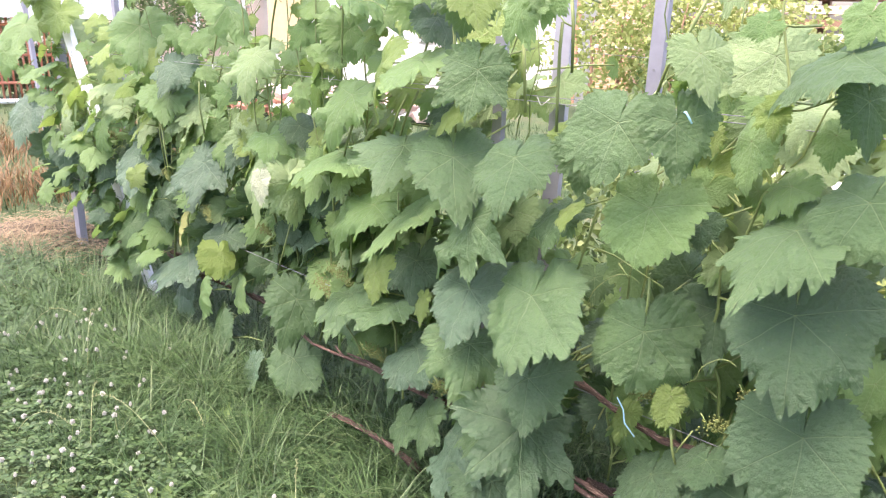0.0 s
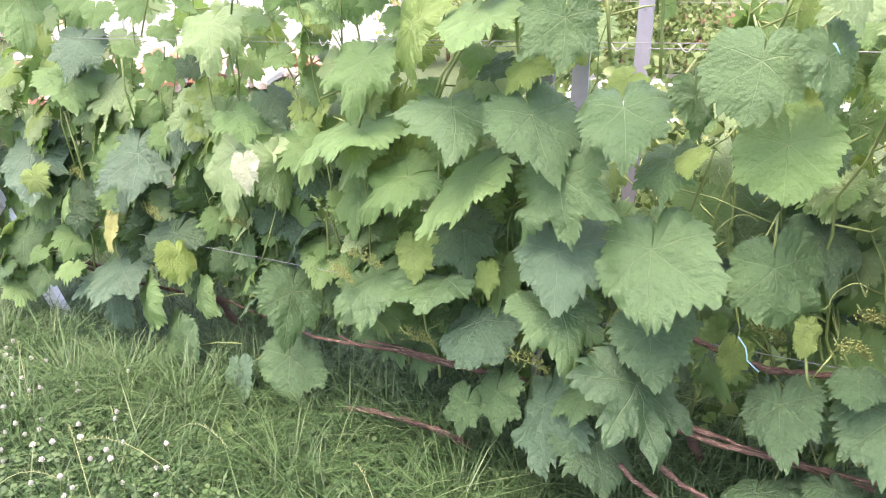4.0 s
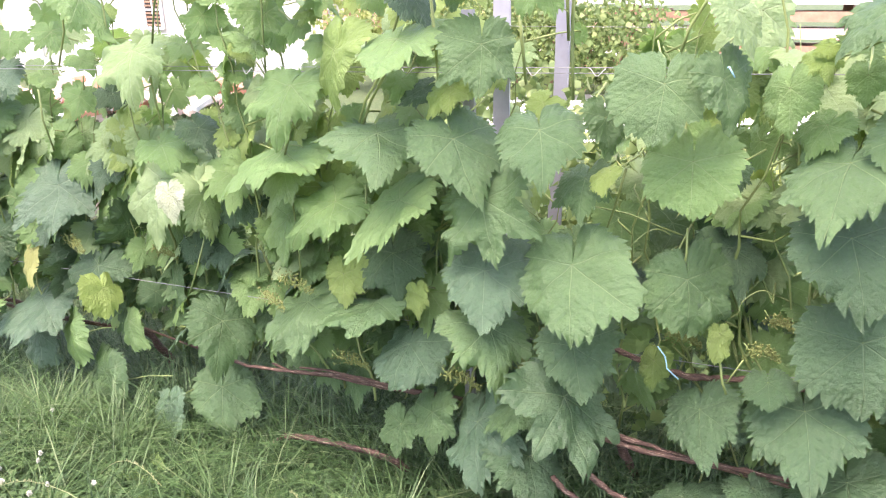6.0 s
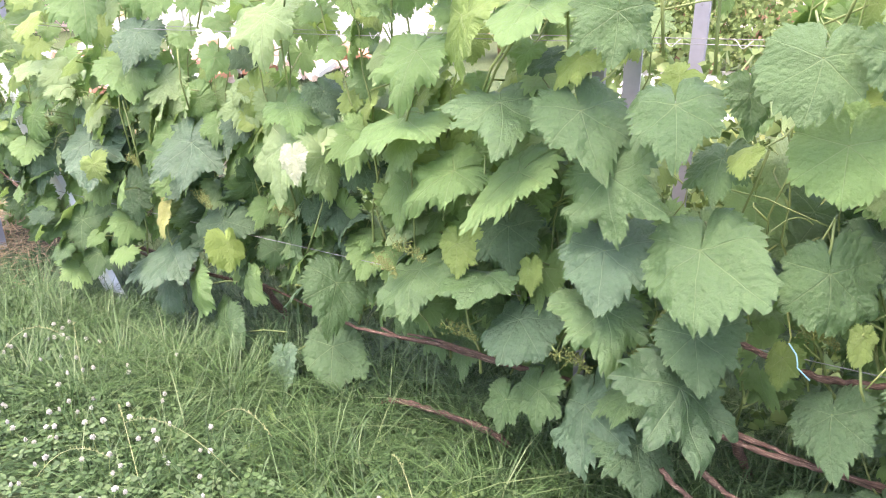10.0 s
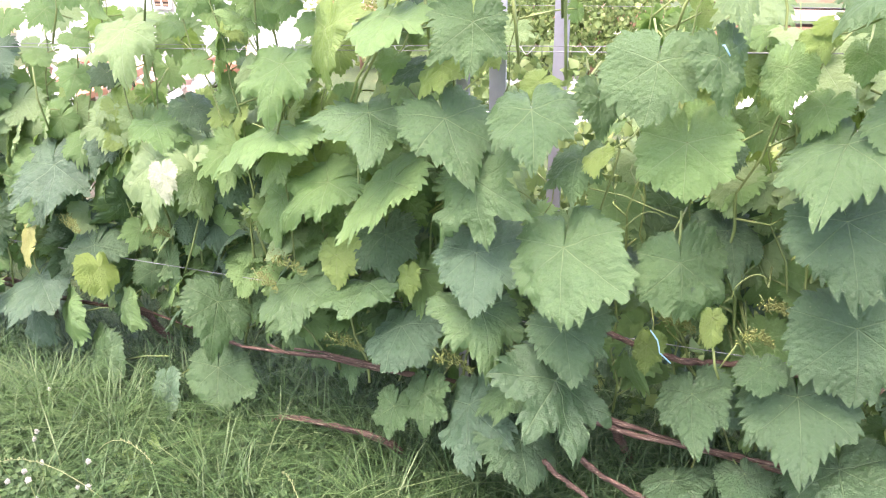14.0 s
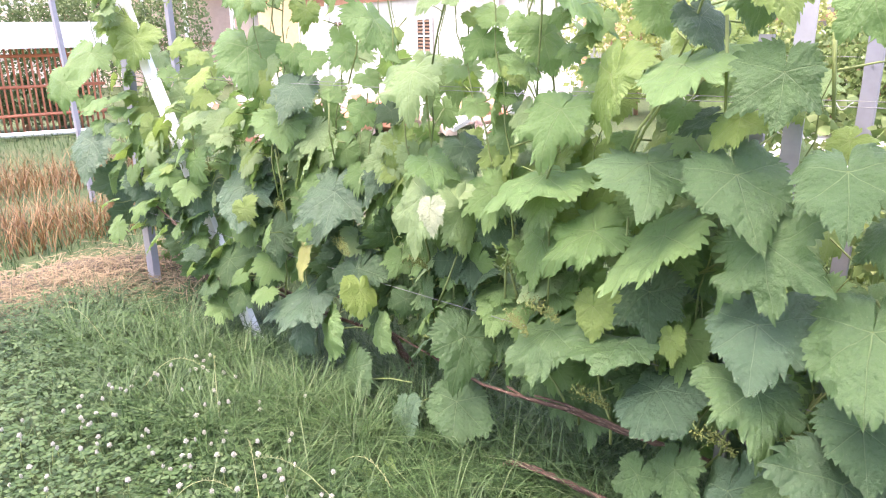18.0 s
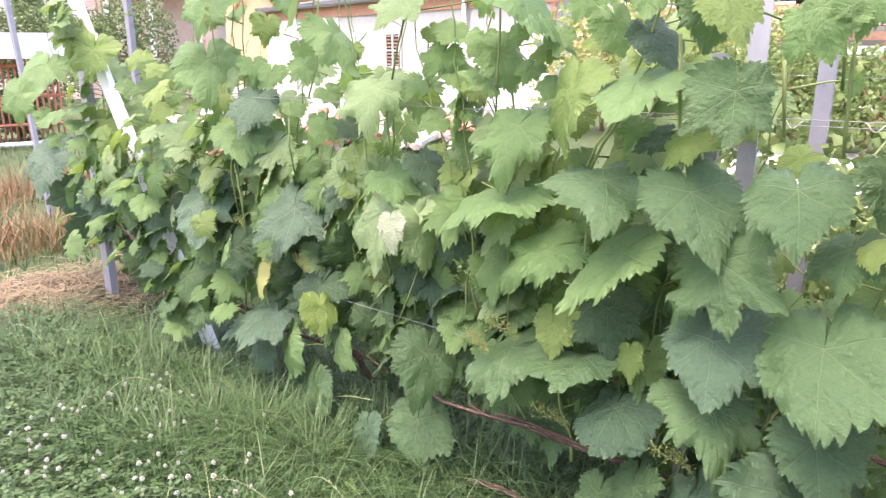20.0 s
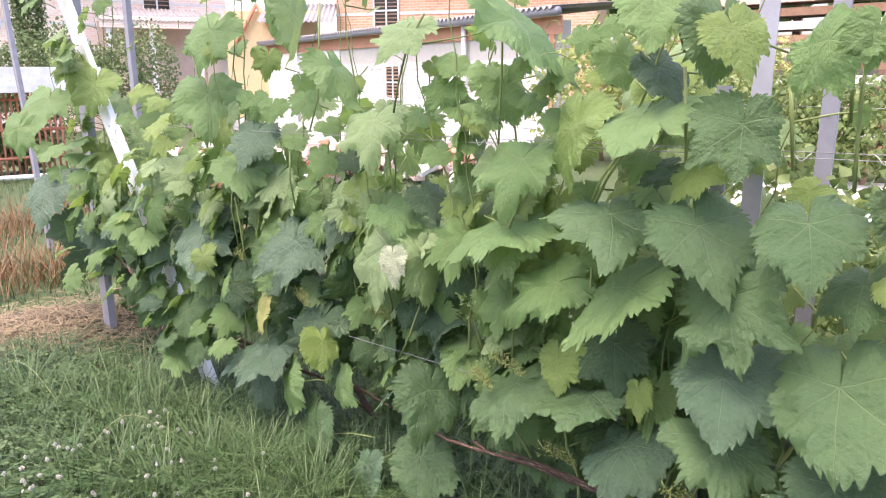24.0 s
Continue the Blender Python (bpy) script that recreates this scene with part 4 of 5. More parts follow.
leaf(0.378, 0.878, 0.921, 0.032, -48, 15, 145, 1, 'y')
leaf(0.380, 0.875, 0.934, 0.021, -37, -34, 95, 0, 'l')
leaf(0.448, 0.809, 0.941, 0.055, -75, -3, -168, 0, 'g')
leaf(0.454, 0.873, 0.894, 0.037, -67, 9, 125, 0, 'n')
leaf(0.426, 0.901, 0.825, 0.049, -46, -10, 96, 0, 'n')
leaf(0.356, 0.996, 0.744, 0.037, -45, 4, 158, 0, 'd')
leaf(0.381, 0.943, 1.019, 0.032, -33, -39, 97, 0, 'n')
leaf(0.371, 0.884, 0.436, 0.052, -22, 15, 136, 0, 'd')
leaf(-0.311, 1.776, 0.934, 0.052, -46, 5, -177, 0, 'n')
leaf(-0.276, 1.740, 0.907, 0.041, -47, 14, -156, 0, 'y')
leaf(-0.183, 1.618, 0.952, 0.037, -40, -17, 146, 0, 'n')
leaf(-0.162, 1.590, 0.979, 0.036, -35, -21, 141, 1, 'y')
leaf(-0.148, 1.570, 0.923, 0.041, -39, -14, 148, 0, 'n')
leaf(-0.323, 1.789, 1.026, 0.052, -36, -17, 155, 0, 'n')
leaf(-0.363, 1.830, 1.019, 0.039, -52, 18, -159, 0, 'y')
leaf(-0.269, 1.733, 1.009, 0.055, -38, -15, 158, 1, 'n')
leaf(-0.202, 1.645, 1.020, 0.031, -52, -8, 154, 0, 'n')
leaf(-0.143, 1.563, 1.010, 0.043, -50, -7, 159, 1, 'n')
leaf(-0.393, 1.861, 0.911, 0.043, -36, -18, 151, 0, 'n')
leaf(-0.294, 1.758, 0.870, 0.052, -33, 0, 173, 0, 'n')
leaf(-0.618, 2.093, 0.876, 0.048, -40, 19, -146, 1, 'n')
leaf(-0.554, 2.026, 0.982, 0.043, -51, -6, 168, 0, 'y')
leaf(-0.681, 2.158, 0.937, 0.057, -50, 5, -166, 1, 'n')
leaf(-0.789, 2.269, 0.917, 0.053, -45, -7, 177, 0, 'n')
leaf(-0.846, 2.327, 0.938, 0.059, -55, 3, -166, 1, 'n')
leaf(-0.721, 2.199, 0.831, 0.043, -38, 17, -144, 0, 'n')
leaf(-0.637, 2.113, 0.787, 0.058, -53, -8, 171, 1, 'n')
leaf(-0.114, 1.523, 1.067, 0.042, -52, -10, 158, 1, 'n')
leaf(-0.093, 1.494, 1.000, 0.031, -33, 25, -168, 1, 'y')
leaf(-0.079, 1.475, 1.079, 0.035, -46, -23, 134, 1, 'n')
leaf(-0.035, 1.413, 0.863, 0.042, -43, -14, 143, 1, 'n')
leaf(-0.103, 1.508, 0.801, 0.033, -40, 16, -175, 1, 'n')
leaf(-1.242, 2.722, 0.915, 0.050, -37, -18, 171, 1, 'y')
leaf(-1.322, 2.799, 0.950, 0.058, -51, -15, 161, 1, 'y')
leaf(-1.395, 2.872, 0.851, 0.051, -45, 19, -131, 1, 'n')
leaf(-1.174, 2.654, 0.827, 0.044, -41, -6, -173, 0, 'n')
leaf(-1.009, 2.493, 0.770, 0.040, -59, 5, -160, 1, 'y')
leaf(-1.086, 2.568, 0.708, 0.042, -63, 1, -176, 1, 'n')
leaf(-0.952, 2.436, 0.655, 0.047, -58, 5, -153, 1, 'n')
leaf(-1.983, 3.454, 0.695, 0.055, -62, 16, -147, 1, 'n')
leaf(-1.870, 3.341, 0.610, 0.060, -44, 4, -150, 1, 'n')
leaf(-1.763, 3.234, 0.530, 0.052, -44, -11, -173, 1, 'n')
leaf(-1.488, 2.963, 0.658, 0.061, -51, -10, -173, 1, 'y')
leaf(-1.645, 3.116, 0.749, 0.045, -60, 19, -138, 1, 'y')
leaf(-0.840, 2.250, 0.368, 0.088, -70, 17, 121, 3, 's')

# leaves further in, the low ones toned dark for the shade in the gaps
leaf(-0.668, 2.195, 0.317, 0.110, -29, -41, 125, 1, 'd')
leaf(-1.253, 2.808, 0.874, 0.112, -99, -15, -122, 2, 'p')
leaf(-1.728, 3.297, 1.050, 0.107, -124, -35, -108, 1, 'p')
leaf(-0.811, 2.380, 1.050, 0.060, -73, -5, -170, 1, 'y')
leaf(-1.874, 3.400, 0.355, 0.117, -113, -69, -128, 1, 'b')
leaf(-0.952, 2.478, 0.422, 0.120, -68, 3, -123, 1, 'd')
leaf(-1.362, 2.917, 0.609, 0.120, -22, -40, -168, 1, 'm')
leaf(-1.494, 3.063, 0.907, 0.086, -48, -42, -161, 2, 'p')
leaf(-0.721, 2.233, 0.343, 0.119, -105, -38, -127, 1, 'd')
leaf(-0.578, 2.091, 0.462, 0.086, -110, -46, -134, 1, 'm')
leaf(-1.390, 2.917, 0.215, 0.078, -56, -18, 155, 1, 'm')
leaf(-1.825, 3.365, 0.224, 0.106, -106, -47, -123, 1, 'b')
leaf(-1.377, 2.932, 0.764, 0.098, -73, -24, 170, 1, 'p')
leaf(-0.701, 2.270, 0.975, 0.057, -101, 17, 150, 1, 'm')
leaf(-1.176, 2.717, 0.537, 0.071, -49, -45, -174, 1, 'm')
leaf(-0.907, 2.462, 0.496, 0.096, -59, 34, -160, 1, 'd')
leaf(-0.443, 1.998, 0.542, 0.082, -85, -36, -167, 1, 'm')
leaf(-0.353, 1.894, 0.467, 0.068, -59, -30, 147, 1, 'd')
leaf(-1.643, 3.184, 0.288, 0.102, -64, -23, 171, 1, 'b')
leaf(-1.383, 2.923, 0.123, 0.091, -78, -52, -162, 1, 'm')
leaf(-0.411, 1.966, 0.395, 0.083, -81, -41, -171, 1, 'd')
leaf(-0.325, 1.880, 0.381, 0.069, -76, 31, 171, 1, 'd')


# ---- flower clusters ----
def cluster(u, s, z, length, hang, seed):
    """A young flower cluster: a branched stalk set with small green buds."""
    rng = random.Random(seed)
    d = Vector((math.cos(hang), math.sin(hang), -0.3)).normalized()
    root = at(u, s, z) - d * length * 0.4
    vine = vine_of(root.x, root.y)
    bm = bmesh.new()
    n = 11
    for i in range(n):
        t = i / (n - 1)
        c = root + d * length * t + Vector((0, 0, 0.01 * math.sin(t * 3)))
        w = 0.30 * length * (1 - 0.75 * t) + 0.004
        for k in range(17):
            off = Vector((rng.gauss(0, 1), rng.gauss(0, 1), rng.gauss(0, 1))).normalized() * w * rng.uniform(0.3, 1.0)
            bmesh.ops.create_icosphere(bm, subdivisions=1, radius=rng.uniform(0.0012, 0.0022), matrix=Matrix.Translation(c + off))
    body = part("flower_head", bm, BUD, vine, "loose yellow-green cluster of unopened grape flowers", True)
    v, f = tube([root - d * 0.012 + Vector((0, 0, 0.012)), root, root + d * length * 0.5, root + d * length], [0.0011, 0.0011, 0.0009, 0.0005], 5)
    mesh_object("stalk", v, f, PETIOLE, body, "", True)


for i, (u, s, z, ln) in enumerate(((1.275, 0.93, 0.442, 0.075), (1.335, 0.93, 0.396, 0.065), (1.147, 0.93, 0.289, 0.065), (0.883, 0.90, 0.318, 0.065), (1.959, 0.96, 0.43, 0.07), (0.757, 0.92, 0.36, 0.05),
                                   (0.501, 0.97, 0.445, 0.05), (0.352, 1.0, 0.485, 0.045), (0.376, 0.95, 0.45, 0.045), (1.7, 1.0, 0.43, 0.055), (2.3, 1.0, 0.48, 0.05), (2.75, 1.0, 0.55, 0.05))):
    cluster(u, s, z, ln, radians((-40, -58, -30)[i % 3]), 40 + i)


# ---- tendrils that curl off the shoots ----
def tendril(u, s_, z, length, seed):
    rng = random.Random(seed)
    side, drop = rng.choice((-1, 1)), rng.uniform(-0.2, 0.9)
    pts = []
    for i in range(22):
        t = i / 21
        curl = max(0.0, t - 0.6) * 16
        r = 0.011 * max(0.0, t - 0.55)
        pts.append(at(u + side * (length * t * 0.7 + r * math.sin(curl)), s_ - length * 0.35 * t, z + length * (0.7 * t - (0.6 + drop) * t * t) + r * math.cos(curl)))
    rod("tendril", pts, [0.0011 - 0.0006 * i / 21 for i in range(22)], PETIOLE, vine_of(pts[0].x, pts[0].y), "thin curling green tendril", 5)


def tendrils():
    rng = random.Random(66)
    for i in range(46):
        tendril(rng.uniform(-0.2, 3.2), 1.0 + rng.uniform(-0.06, 0.05), rng.uniform(0.45, 1.15), rng.uniform(0.06, 0.14), i)


tendrils()


# ---- grass, clover ----
def blades_mesh(name, pts, heights, widths, lean, turn, material, label, curl=0.6):
    """Many bent, tapering blades in one mesh."""
    n = len(pts)
    dirx, diry = np.cos(turn), np.sin(turn)
    px, py = -diry, dirx
    ts = np.array([0.0, 0.4, 0.75, 1.0])
    verts = np.zeros((n, 7, 3), dtype=np.float32)
    for k, t in enumerate(ts):
        reach_ = lean * heights * t ** 1.8
        cx, cy = pts[:, 0] + dirx * reach_, pts[:, 1] + diry * reach_
        cz = pts[:, 2] + heights * (t - curl * 0.35 * lean * t ** 3)
        w = widths * (1 - t) ** 0.6 * 0.5
        if k < 3:
            verts[:, 2 * k] = np.stack([cx - px * w, cy - py * w, cz], 1)
            verts[:, 2 * k + 1] = np.stack([cx + px * w, cy + py * w, cz], 1)
        else:
            verts[:, 6] = np.stack([cx, cy, cz], 1)
    base = (np.arange(n) * 7)[:, None]
    tri = np.array([[0, 1, 3], [0, 3, 2], [2, 3, 5], [2, 5, 4], [4, 5, 6]])
    faces = (base[:, :, None] + tri[None]).reshape(-1, 3)
    me = bpy.data.meshes.new(name)
    me.vertices.add(n * 7)
    me.vertices.foreach_set("co", verts.ravel())
    me.loops.add(len(faces) * 3)
    me.loops.foreach_set("vertex_index", faces.ravel().astype(np.int32))
    me.polygons.add(len(faces))
    me.polygons.foreach_set("loop_start", np.arange(0, len(faces) * 3, 3, dtype=np.int32))
    me.polygons.foreach_set("use_smooth", np.ones(len(faces), dtype=bool))
    me.update(calc_edges=True)
    me.materials.append(material)
    return tagged(new(name, me), label, "grass", kind="stuff")


def scatter(rng, n, u0, u1, s0, s1, keep=None):
    u, s = rng.uniform(u0, u1, n), rng.uniform(s0, s1, n)
    if keep is not None:
        k = keep(u, s, rng)
        u, s = u[k], s[k]
    x, y = Q * (s - u), Q * (s + u)
    return np.stack([x, y, np.full(len(x), GROUND - 0.01)], 1)


def patchy(scale, cut, seed):
    def keep(u, s, rng):
        v = np.array([noise.noise((a * scale, b * scale, seed)) for a, b in zip(u, s)])
        return v + rng.normal(0, 0.15, len(u)) > cut
    return keep


def clover_zone(u, s):
    """Clover grows in the trodden strip on the open side of the row."""
    return s < 0.7 - 0.12 * np.sin(u * 1.7)


def path_zone(u, s):
    """The bare, mulched strip past the end of the row."""
    return (u > 3.3) & (u < 4.0) & (s > -0.6)


rng = np.random.default_rng(3)


def grow(name, n, u0, u1, s0, s1, h0, h1, w0, w1, lean, label, keep=None, material=GRASS):
    p = scatter(rng, n, u0, u1, s0, s1, keep)
    k = len(p)
    return blades_mesh(name, p, rng.uniform(h0, h1, k) * rng.uniform(0.6, 1.0, k), rng.uniform(w0, w1, k), rng.uniform(0.15, lean, k), rng.uniform(0, 6.283, k), material, label)


grow("grass", 40000, -0.6, 3.6, 0.7, 2.4, 0.04, 0.11, 0.002, 0.0035, 1.7, "fine green meadow grass under the vines")
grow("grass", 26000, -0.6, 3.6, -0.6, 0.85, 0.06, 0.17, 0.0026, 0.0048, 2.6, "long fine green meadow grass beside the vines", lambda u, s, r: ~clover_zone(u, s) | (r.random(len(u)) < 0.22))
grow("grass", 22000, 0.0, 2.7, 0.72, 1.25, 0.06, 0.17, 0.0028, 0.0050, 2.4, "dense fine grass in the shade of the vines")
grow("grass", 7000, 0.3, 1.9, 0.95, 1.5, 0.12, 0.26, 0.0034, 0.0062, 1.9, "long coarse grass standing under the vines")
grow("grass", 1800, 0.3, 1.9, 0.9, 1.4, 0.12, 0.27, 0.0034, 0.0058, 2.4, "long pale grass blades under the vines", None, PALE_GRASS)
grow("grass", 9000, 0.7, 3.4, 0.4, 0.86, 0.10, 0.21, 0.0026, 0.0046, 2.6, "taller arching tufts of grass", patchy(2.6, 0.05, 4.0))
grow("grass", 1900, 0.3, 3.4, 0.5, 0.9, 0.12, 0.24, 0.0026, 0.0048, 3.2, "long pale arching blades over the sward", patchy(2.2, -0.05, 14.0), PALE_GRASS)
grow("grass", 20000, 2.0, 9.0, -2.5, 6.0, 0.06, 0.16, 0.004, 0.008, 1.0, "rough grass past the end of the row", lambda u, s, r: ~path_zone(u, s) | (r.random(len(u)) < 0.3))
grow("grass", 26000, -5.0, 5.0, -4.0, 4.5, 0.04, 0.12, 0.006, 0.011, 1.2, "coarse meadow grass round the vine rows", lambda u, s, r: (~path_zone(u, s)) & ((u < -0.5) | (u > 3.4) | (s < -0.5) | (s > 2.3)))
grow("grass", 9000, -3.0, 3.4, -2.5, -0.3, 0.05, 0.12, 0.004, 0.007, 1.0, "short grass on the open side")


def tufts():
    """Clumps of long blades that arch outwards."""
    g = np.random.default_rng(17)
    pts, turn, high = [], [], []
    for i in range(38):
        u, s_ = (g.uniform(1.7, 3.0), g.uniform(0.55, 0.9)) if i < 31 else (g.uniform(0.3, 1.8), g.uniform(0.55, 0.95))
        k = int(g.uniform(30, 70))
        a = g.uniform(0, 6.283, k)
        c = at(u, s_, 0)
        r = 0.03 * np.sqrt(g.uniform(0, 1, k))
        pts.append(np.stack([c.x + r * np.cos(a), c.y + r * np.sin(a), np.full(k, GROUND - 0.01)], 1))
        turn.append(a + g.normal(0, 0.5, k))
        high.append(g.uniform(0.11, 0.24, k) * g.uniform(0.8, 1.15))
    p, k = np.concatenate(pts), sum(len(t) for t in turn)
    blades_mesh("grass_tufts", p, np.concatenate(high), g.uniform(0.0026, 0.0048, k), g.uniform(0.5, 1.5, k), np.concatenate(turn), PALE_GRASS, "arching tufts of long grass beside the vines", 0.9)


tufts()


def clover():
    p = scatter(rng, 22000, -0.4, 3.5, -0.7, 1.0, lambda u, s, r: clover_zone(u, s) | (r.random(len(u)) < 0.12))
    verts, faces = [], []
    for x, y, _ in p:
        h, r0, a0 = rng.uniform(0.03, 0.085), rng.uniform(0.006, 0.011), rng.uniform(0, 6.28)
        tx, ty = rng.uniform(-0.35, 0.35), rng.uniform(-0.35, 0.35)
        for k in range(3):
            a = a0 + k * 2.094
            b = len(verts)
            for f, w in ((0.1, 0.0), (1.0, 0.62), (1.75, 0.3), (1.75, -0.3), (1.0, -0.62)):
                dx, dy = f * r0 * math.cos(a) - w * r0 * math.sin(a), f * r0 * math.sin(a) + w * r0 * math.cos(a)
                verts.append((x + dx, y + dy, GROUND + h + dx * tx + dy * ty + 0.15 * abs(w) * r0))
            faces.append((b, b + 1, b + 2, b + 3, b + 4))
    ob = mesh_object("clover", verts, faces, CLOVER)
    tagged(ob, "low carpet of three-leaved clover in the grass", "clover", kind="stuff")


clover()


def clover_flower():
    root = thing("clover_flower", "round white clover flower head on a thin stalk", "flower", "white clover flowers")
    bm = bmesh.new()
    r2 = random.Random(5)
    for i in range(46):
        z = 1 - 2 * (i + 0.5) / 46
        a = i * 2.39996
        d = Vector((math.sqrt(max(0, 1 - z * z)) * math.cos(a), math.sqrt(max(0, 1 - z * z)) * math.sin(a), z))
        c = Vector((d.x, d.y, d.z * 0.75)) * 0.0050 * r2.uniform(0.6, 1.35)
        m = Matrix.Translation(c) @ d.to_track_quat("Z", "Y").to_matrix().to_4x4()
        bmesh.ops.create_cone(bm, cap_ends=True, segments=4, radius1=0.0009, radius2=0.0017, depth=0.005 * r2.uniform(0.8, 1.2), matrix=m)
    head = part("head", bm, PETAL, root, "white petals")
    head.location = (0, 0, 0.1)
    rod("stalk", [(0, 0, 0), (0.003, 0.002, 0.05), (0, 0, 0.1)], 0.0009, SHOOT, root, "", 5)
    return root


def clover_flowers():
    first = clover_flower()
    r2 = random.Random(8)
    spots = []
    while len(spots) < 290:
        u, s = r2.uniform(0.85, 2.45), r2.uniform(-0.2, 0.85)
        if clover_zone(np.array([u]), np.array([s]))[0] or r2.random() < 0.1:
            spots.append((u, s))
    for i, (u, s) in enumerate(spots):
        p = at(u, s, 0)
        m = pose(p.x, p.y, GROUND + r2.uniform(-0.01, 0.03), r2.uniform(-14, 14), r2.uniform(-14, 14), r2.uniform(0, 360))
        k = r2.uniform(0.42, 0.85)
        if i == 0:
            first.matrix_basis = m
        else:
            copy_thing(first, m).scale = (k, k, r2.uniform(0.8, 1.0))


clover_flowers()


# ---- bare dirt past the end of the row ----
def dirt_patch():
    r2 = random.Random(4)
    verts, faces = [], []
    nu, ns = 14, 26
    for j in range(ns + 1):
        for i in range(nu + 1):
            wob = 0.16 * noise.noise((i * 0.3, j * 0.35, 9.0))
            u, s_ = 3.26 + 0.70 * i / nu + wob + 0.12 * math.sin(j * 0.5), -2.0 + 4.6 * j / ns
            p = at(u, s_, 0)
            edge = min(i, nu - i, j, ns - j)
            verts.append((p.x, p.y, ground_height(p.x, p.y) + (0.012 if edge else -0.01) + 0.012 * noise.noise((p.x * 5, p.y * 5, 2.0))))
    for j in range(ns):
        for i in range(nu):
            a = j * (nu + 1) + i
            faces.append((a, a + 1, a + nu + 2, a + nu + 1))
    tagged(mesh_object("path", verts, faces, DIRT, smooth=True), "bare trodden brown dirt path past the vines", "path", kind="structure")


dirt_patch()


def dry_growth():
    p = scatter(rng, 9000, 4.3, 6.4, -1.8, 2.4, patchy(1.2, -0.1, 7.0))
    k = len(p)
    ob = blades_mesh("dry_grass", p, rng.uniform(0.1, 0.3, k), rng.uniform(0.004, 0.008, k), rng.uniform(0.2, 1.2, k), rng.uniform(0, 6.283, k), DRY_GRASS, "rusty brown dried grass and weeds")


dry_growth()


# ---- flowering grass stems that arch out of the sward ----
def seed_stem(u, s_, du, ds, height, seed):
    r2 = random.Random(seed)
    pts = []
    for i in range(9):
        t = i / 8
        pts.append(at(u + du * t, s_ + ds * t, GROUND + height * math.sin(t * 2.1)))
    root = thing("grass_stem", "long pale arching grass stem with a thin seed head", "grass", "arching grass stems")
    rod("stem", pts, [0.0010 - 0.0005 * i / 8 for i in range(9)], DRY_STEM, root, "", 5)
    bm = bmesh.new()
    for i in range(16):
        t = 5 + 3 * i / 16
        k = min(7, int(t))
        p = pts[k].lerp(pts[k + 1], t - k)
        m = Matrix.Translation(p + Vector((r2.uniform(-0.003, 0.003), r2.uniform(-0.003, 0.003), r2.uniform(0, 0.004)))) @ Matrix.Diagonal((1, 1, 2.2, 1))
        bmesh.ops.create_icosphere(bm, subdivisions=1, radius=0.0014, matrix=m)
    part("seed_head", bm, DRY_STEM, root, "pale seed head")


DRY_STEM = stem_material("pale_grass_stem", (0.15, 0.18, 0.08), (0.27, 0.29, 0.14))
for i, (u, s_, du, ds, h) in enumerate(((1.45, 0.62, 0.3, -0.1, 0.17), (1.75, 0.72, -0.3, -0.05, 0.16), (2.05, 0.6, 0.22, 0.12, 0.18), (1.2, 0.7, -0.25, -0.12, 0.15), (2.4, 0.5, -0.2, 0.15, 0.2), (1.0, 0.62, 0.2, 0.14, 0.16),
                                        (1.6, 0.45, 0.25, 0.12, 0.15), (2.7, 0.62, 0.25, -0.1, 0.2), (1.9, 0.35, -0.2, 0.1, 0.14), (0.85, 0.7, -0.2, -0.1, 0.15))):
    seed_stem(u, s_, du, ds, h, 300 + i)


def weed(u, s_, size, seed):
    """A rosette of long jagged leaves."""
    r2 = random.Random(seed)
    root = thing("dandelion_plant", "jagged green dandelion rosette low in the grass", "weed", "weeds in the grass")
    for k in range(9):
        a = k * 0.7 + r2.uniform(-0.2, 0.2)
        ln, up = size * r2.uniform(0.7, 1.1), r2.uniform(0.4, 1.0)
        verts, faces = [], []
        n = 9
        for i in range(n + 1):
            t = i / n
            w = size * 0.12 * (0.3 + t) * (1 - t ** 4) * (1.0 if i % 2 else 0.5) + 0.001
            r = ln * t
            z = GROUND + 0.01 + ln * up * (t - 0.75 * t * t)
            c = at(u, s_, 0) + Vector((math.cos(a) * r, math.sin(a) * r, z))
            d = Vector((-math.sin(a), math.cos(a), 0)) * w
            verts += [c - d + Vector((0, 0, w * 0.4)), c, c + d + Vector((0, 0, w * 0.4))]
        for i in range(n):
            b = i * 3
            faces += [(b, b + 1, b + 4, b + 3), (b + 1, b + 2, b + 5, b + 4)]
        mesh_object("leaf", verts, faces, WEED, root, "", True)


WEED = blade_material("weed_leaf", (0.075, 0.13, 0.04), (0.12, 0.19, 0.055), (0.17, 0.23, 0.08))
for i, (u, s_, z) in enumerate(((1.12, 0.66, 0.19), (1.0, 0.72, 0.19), (1.27, 0.70, 0.17), (1.55, 0.78, 0.15), (2.1, 0.8, 0.14), (0.75, 0.66, 0.17), (2.6, 0.78, 0.14), (1.35, 0.5, 0.13))):
    weed(u, s_, z, 500 + i)


# ---- mulch past the end of the row ----
STRAW = stem_material("pale_straw", (0.11, 0.078, 0.045), (0.42, 0.33, 0.20), 0.85)


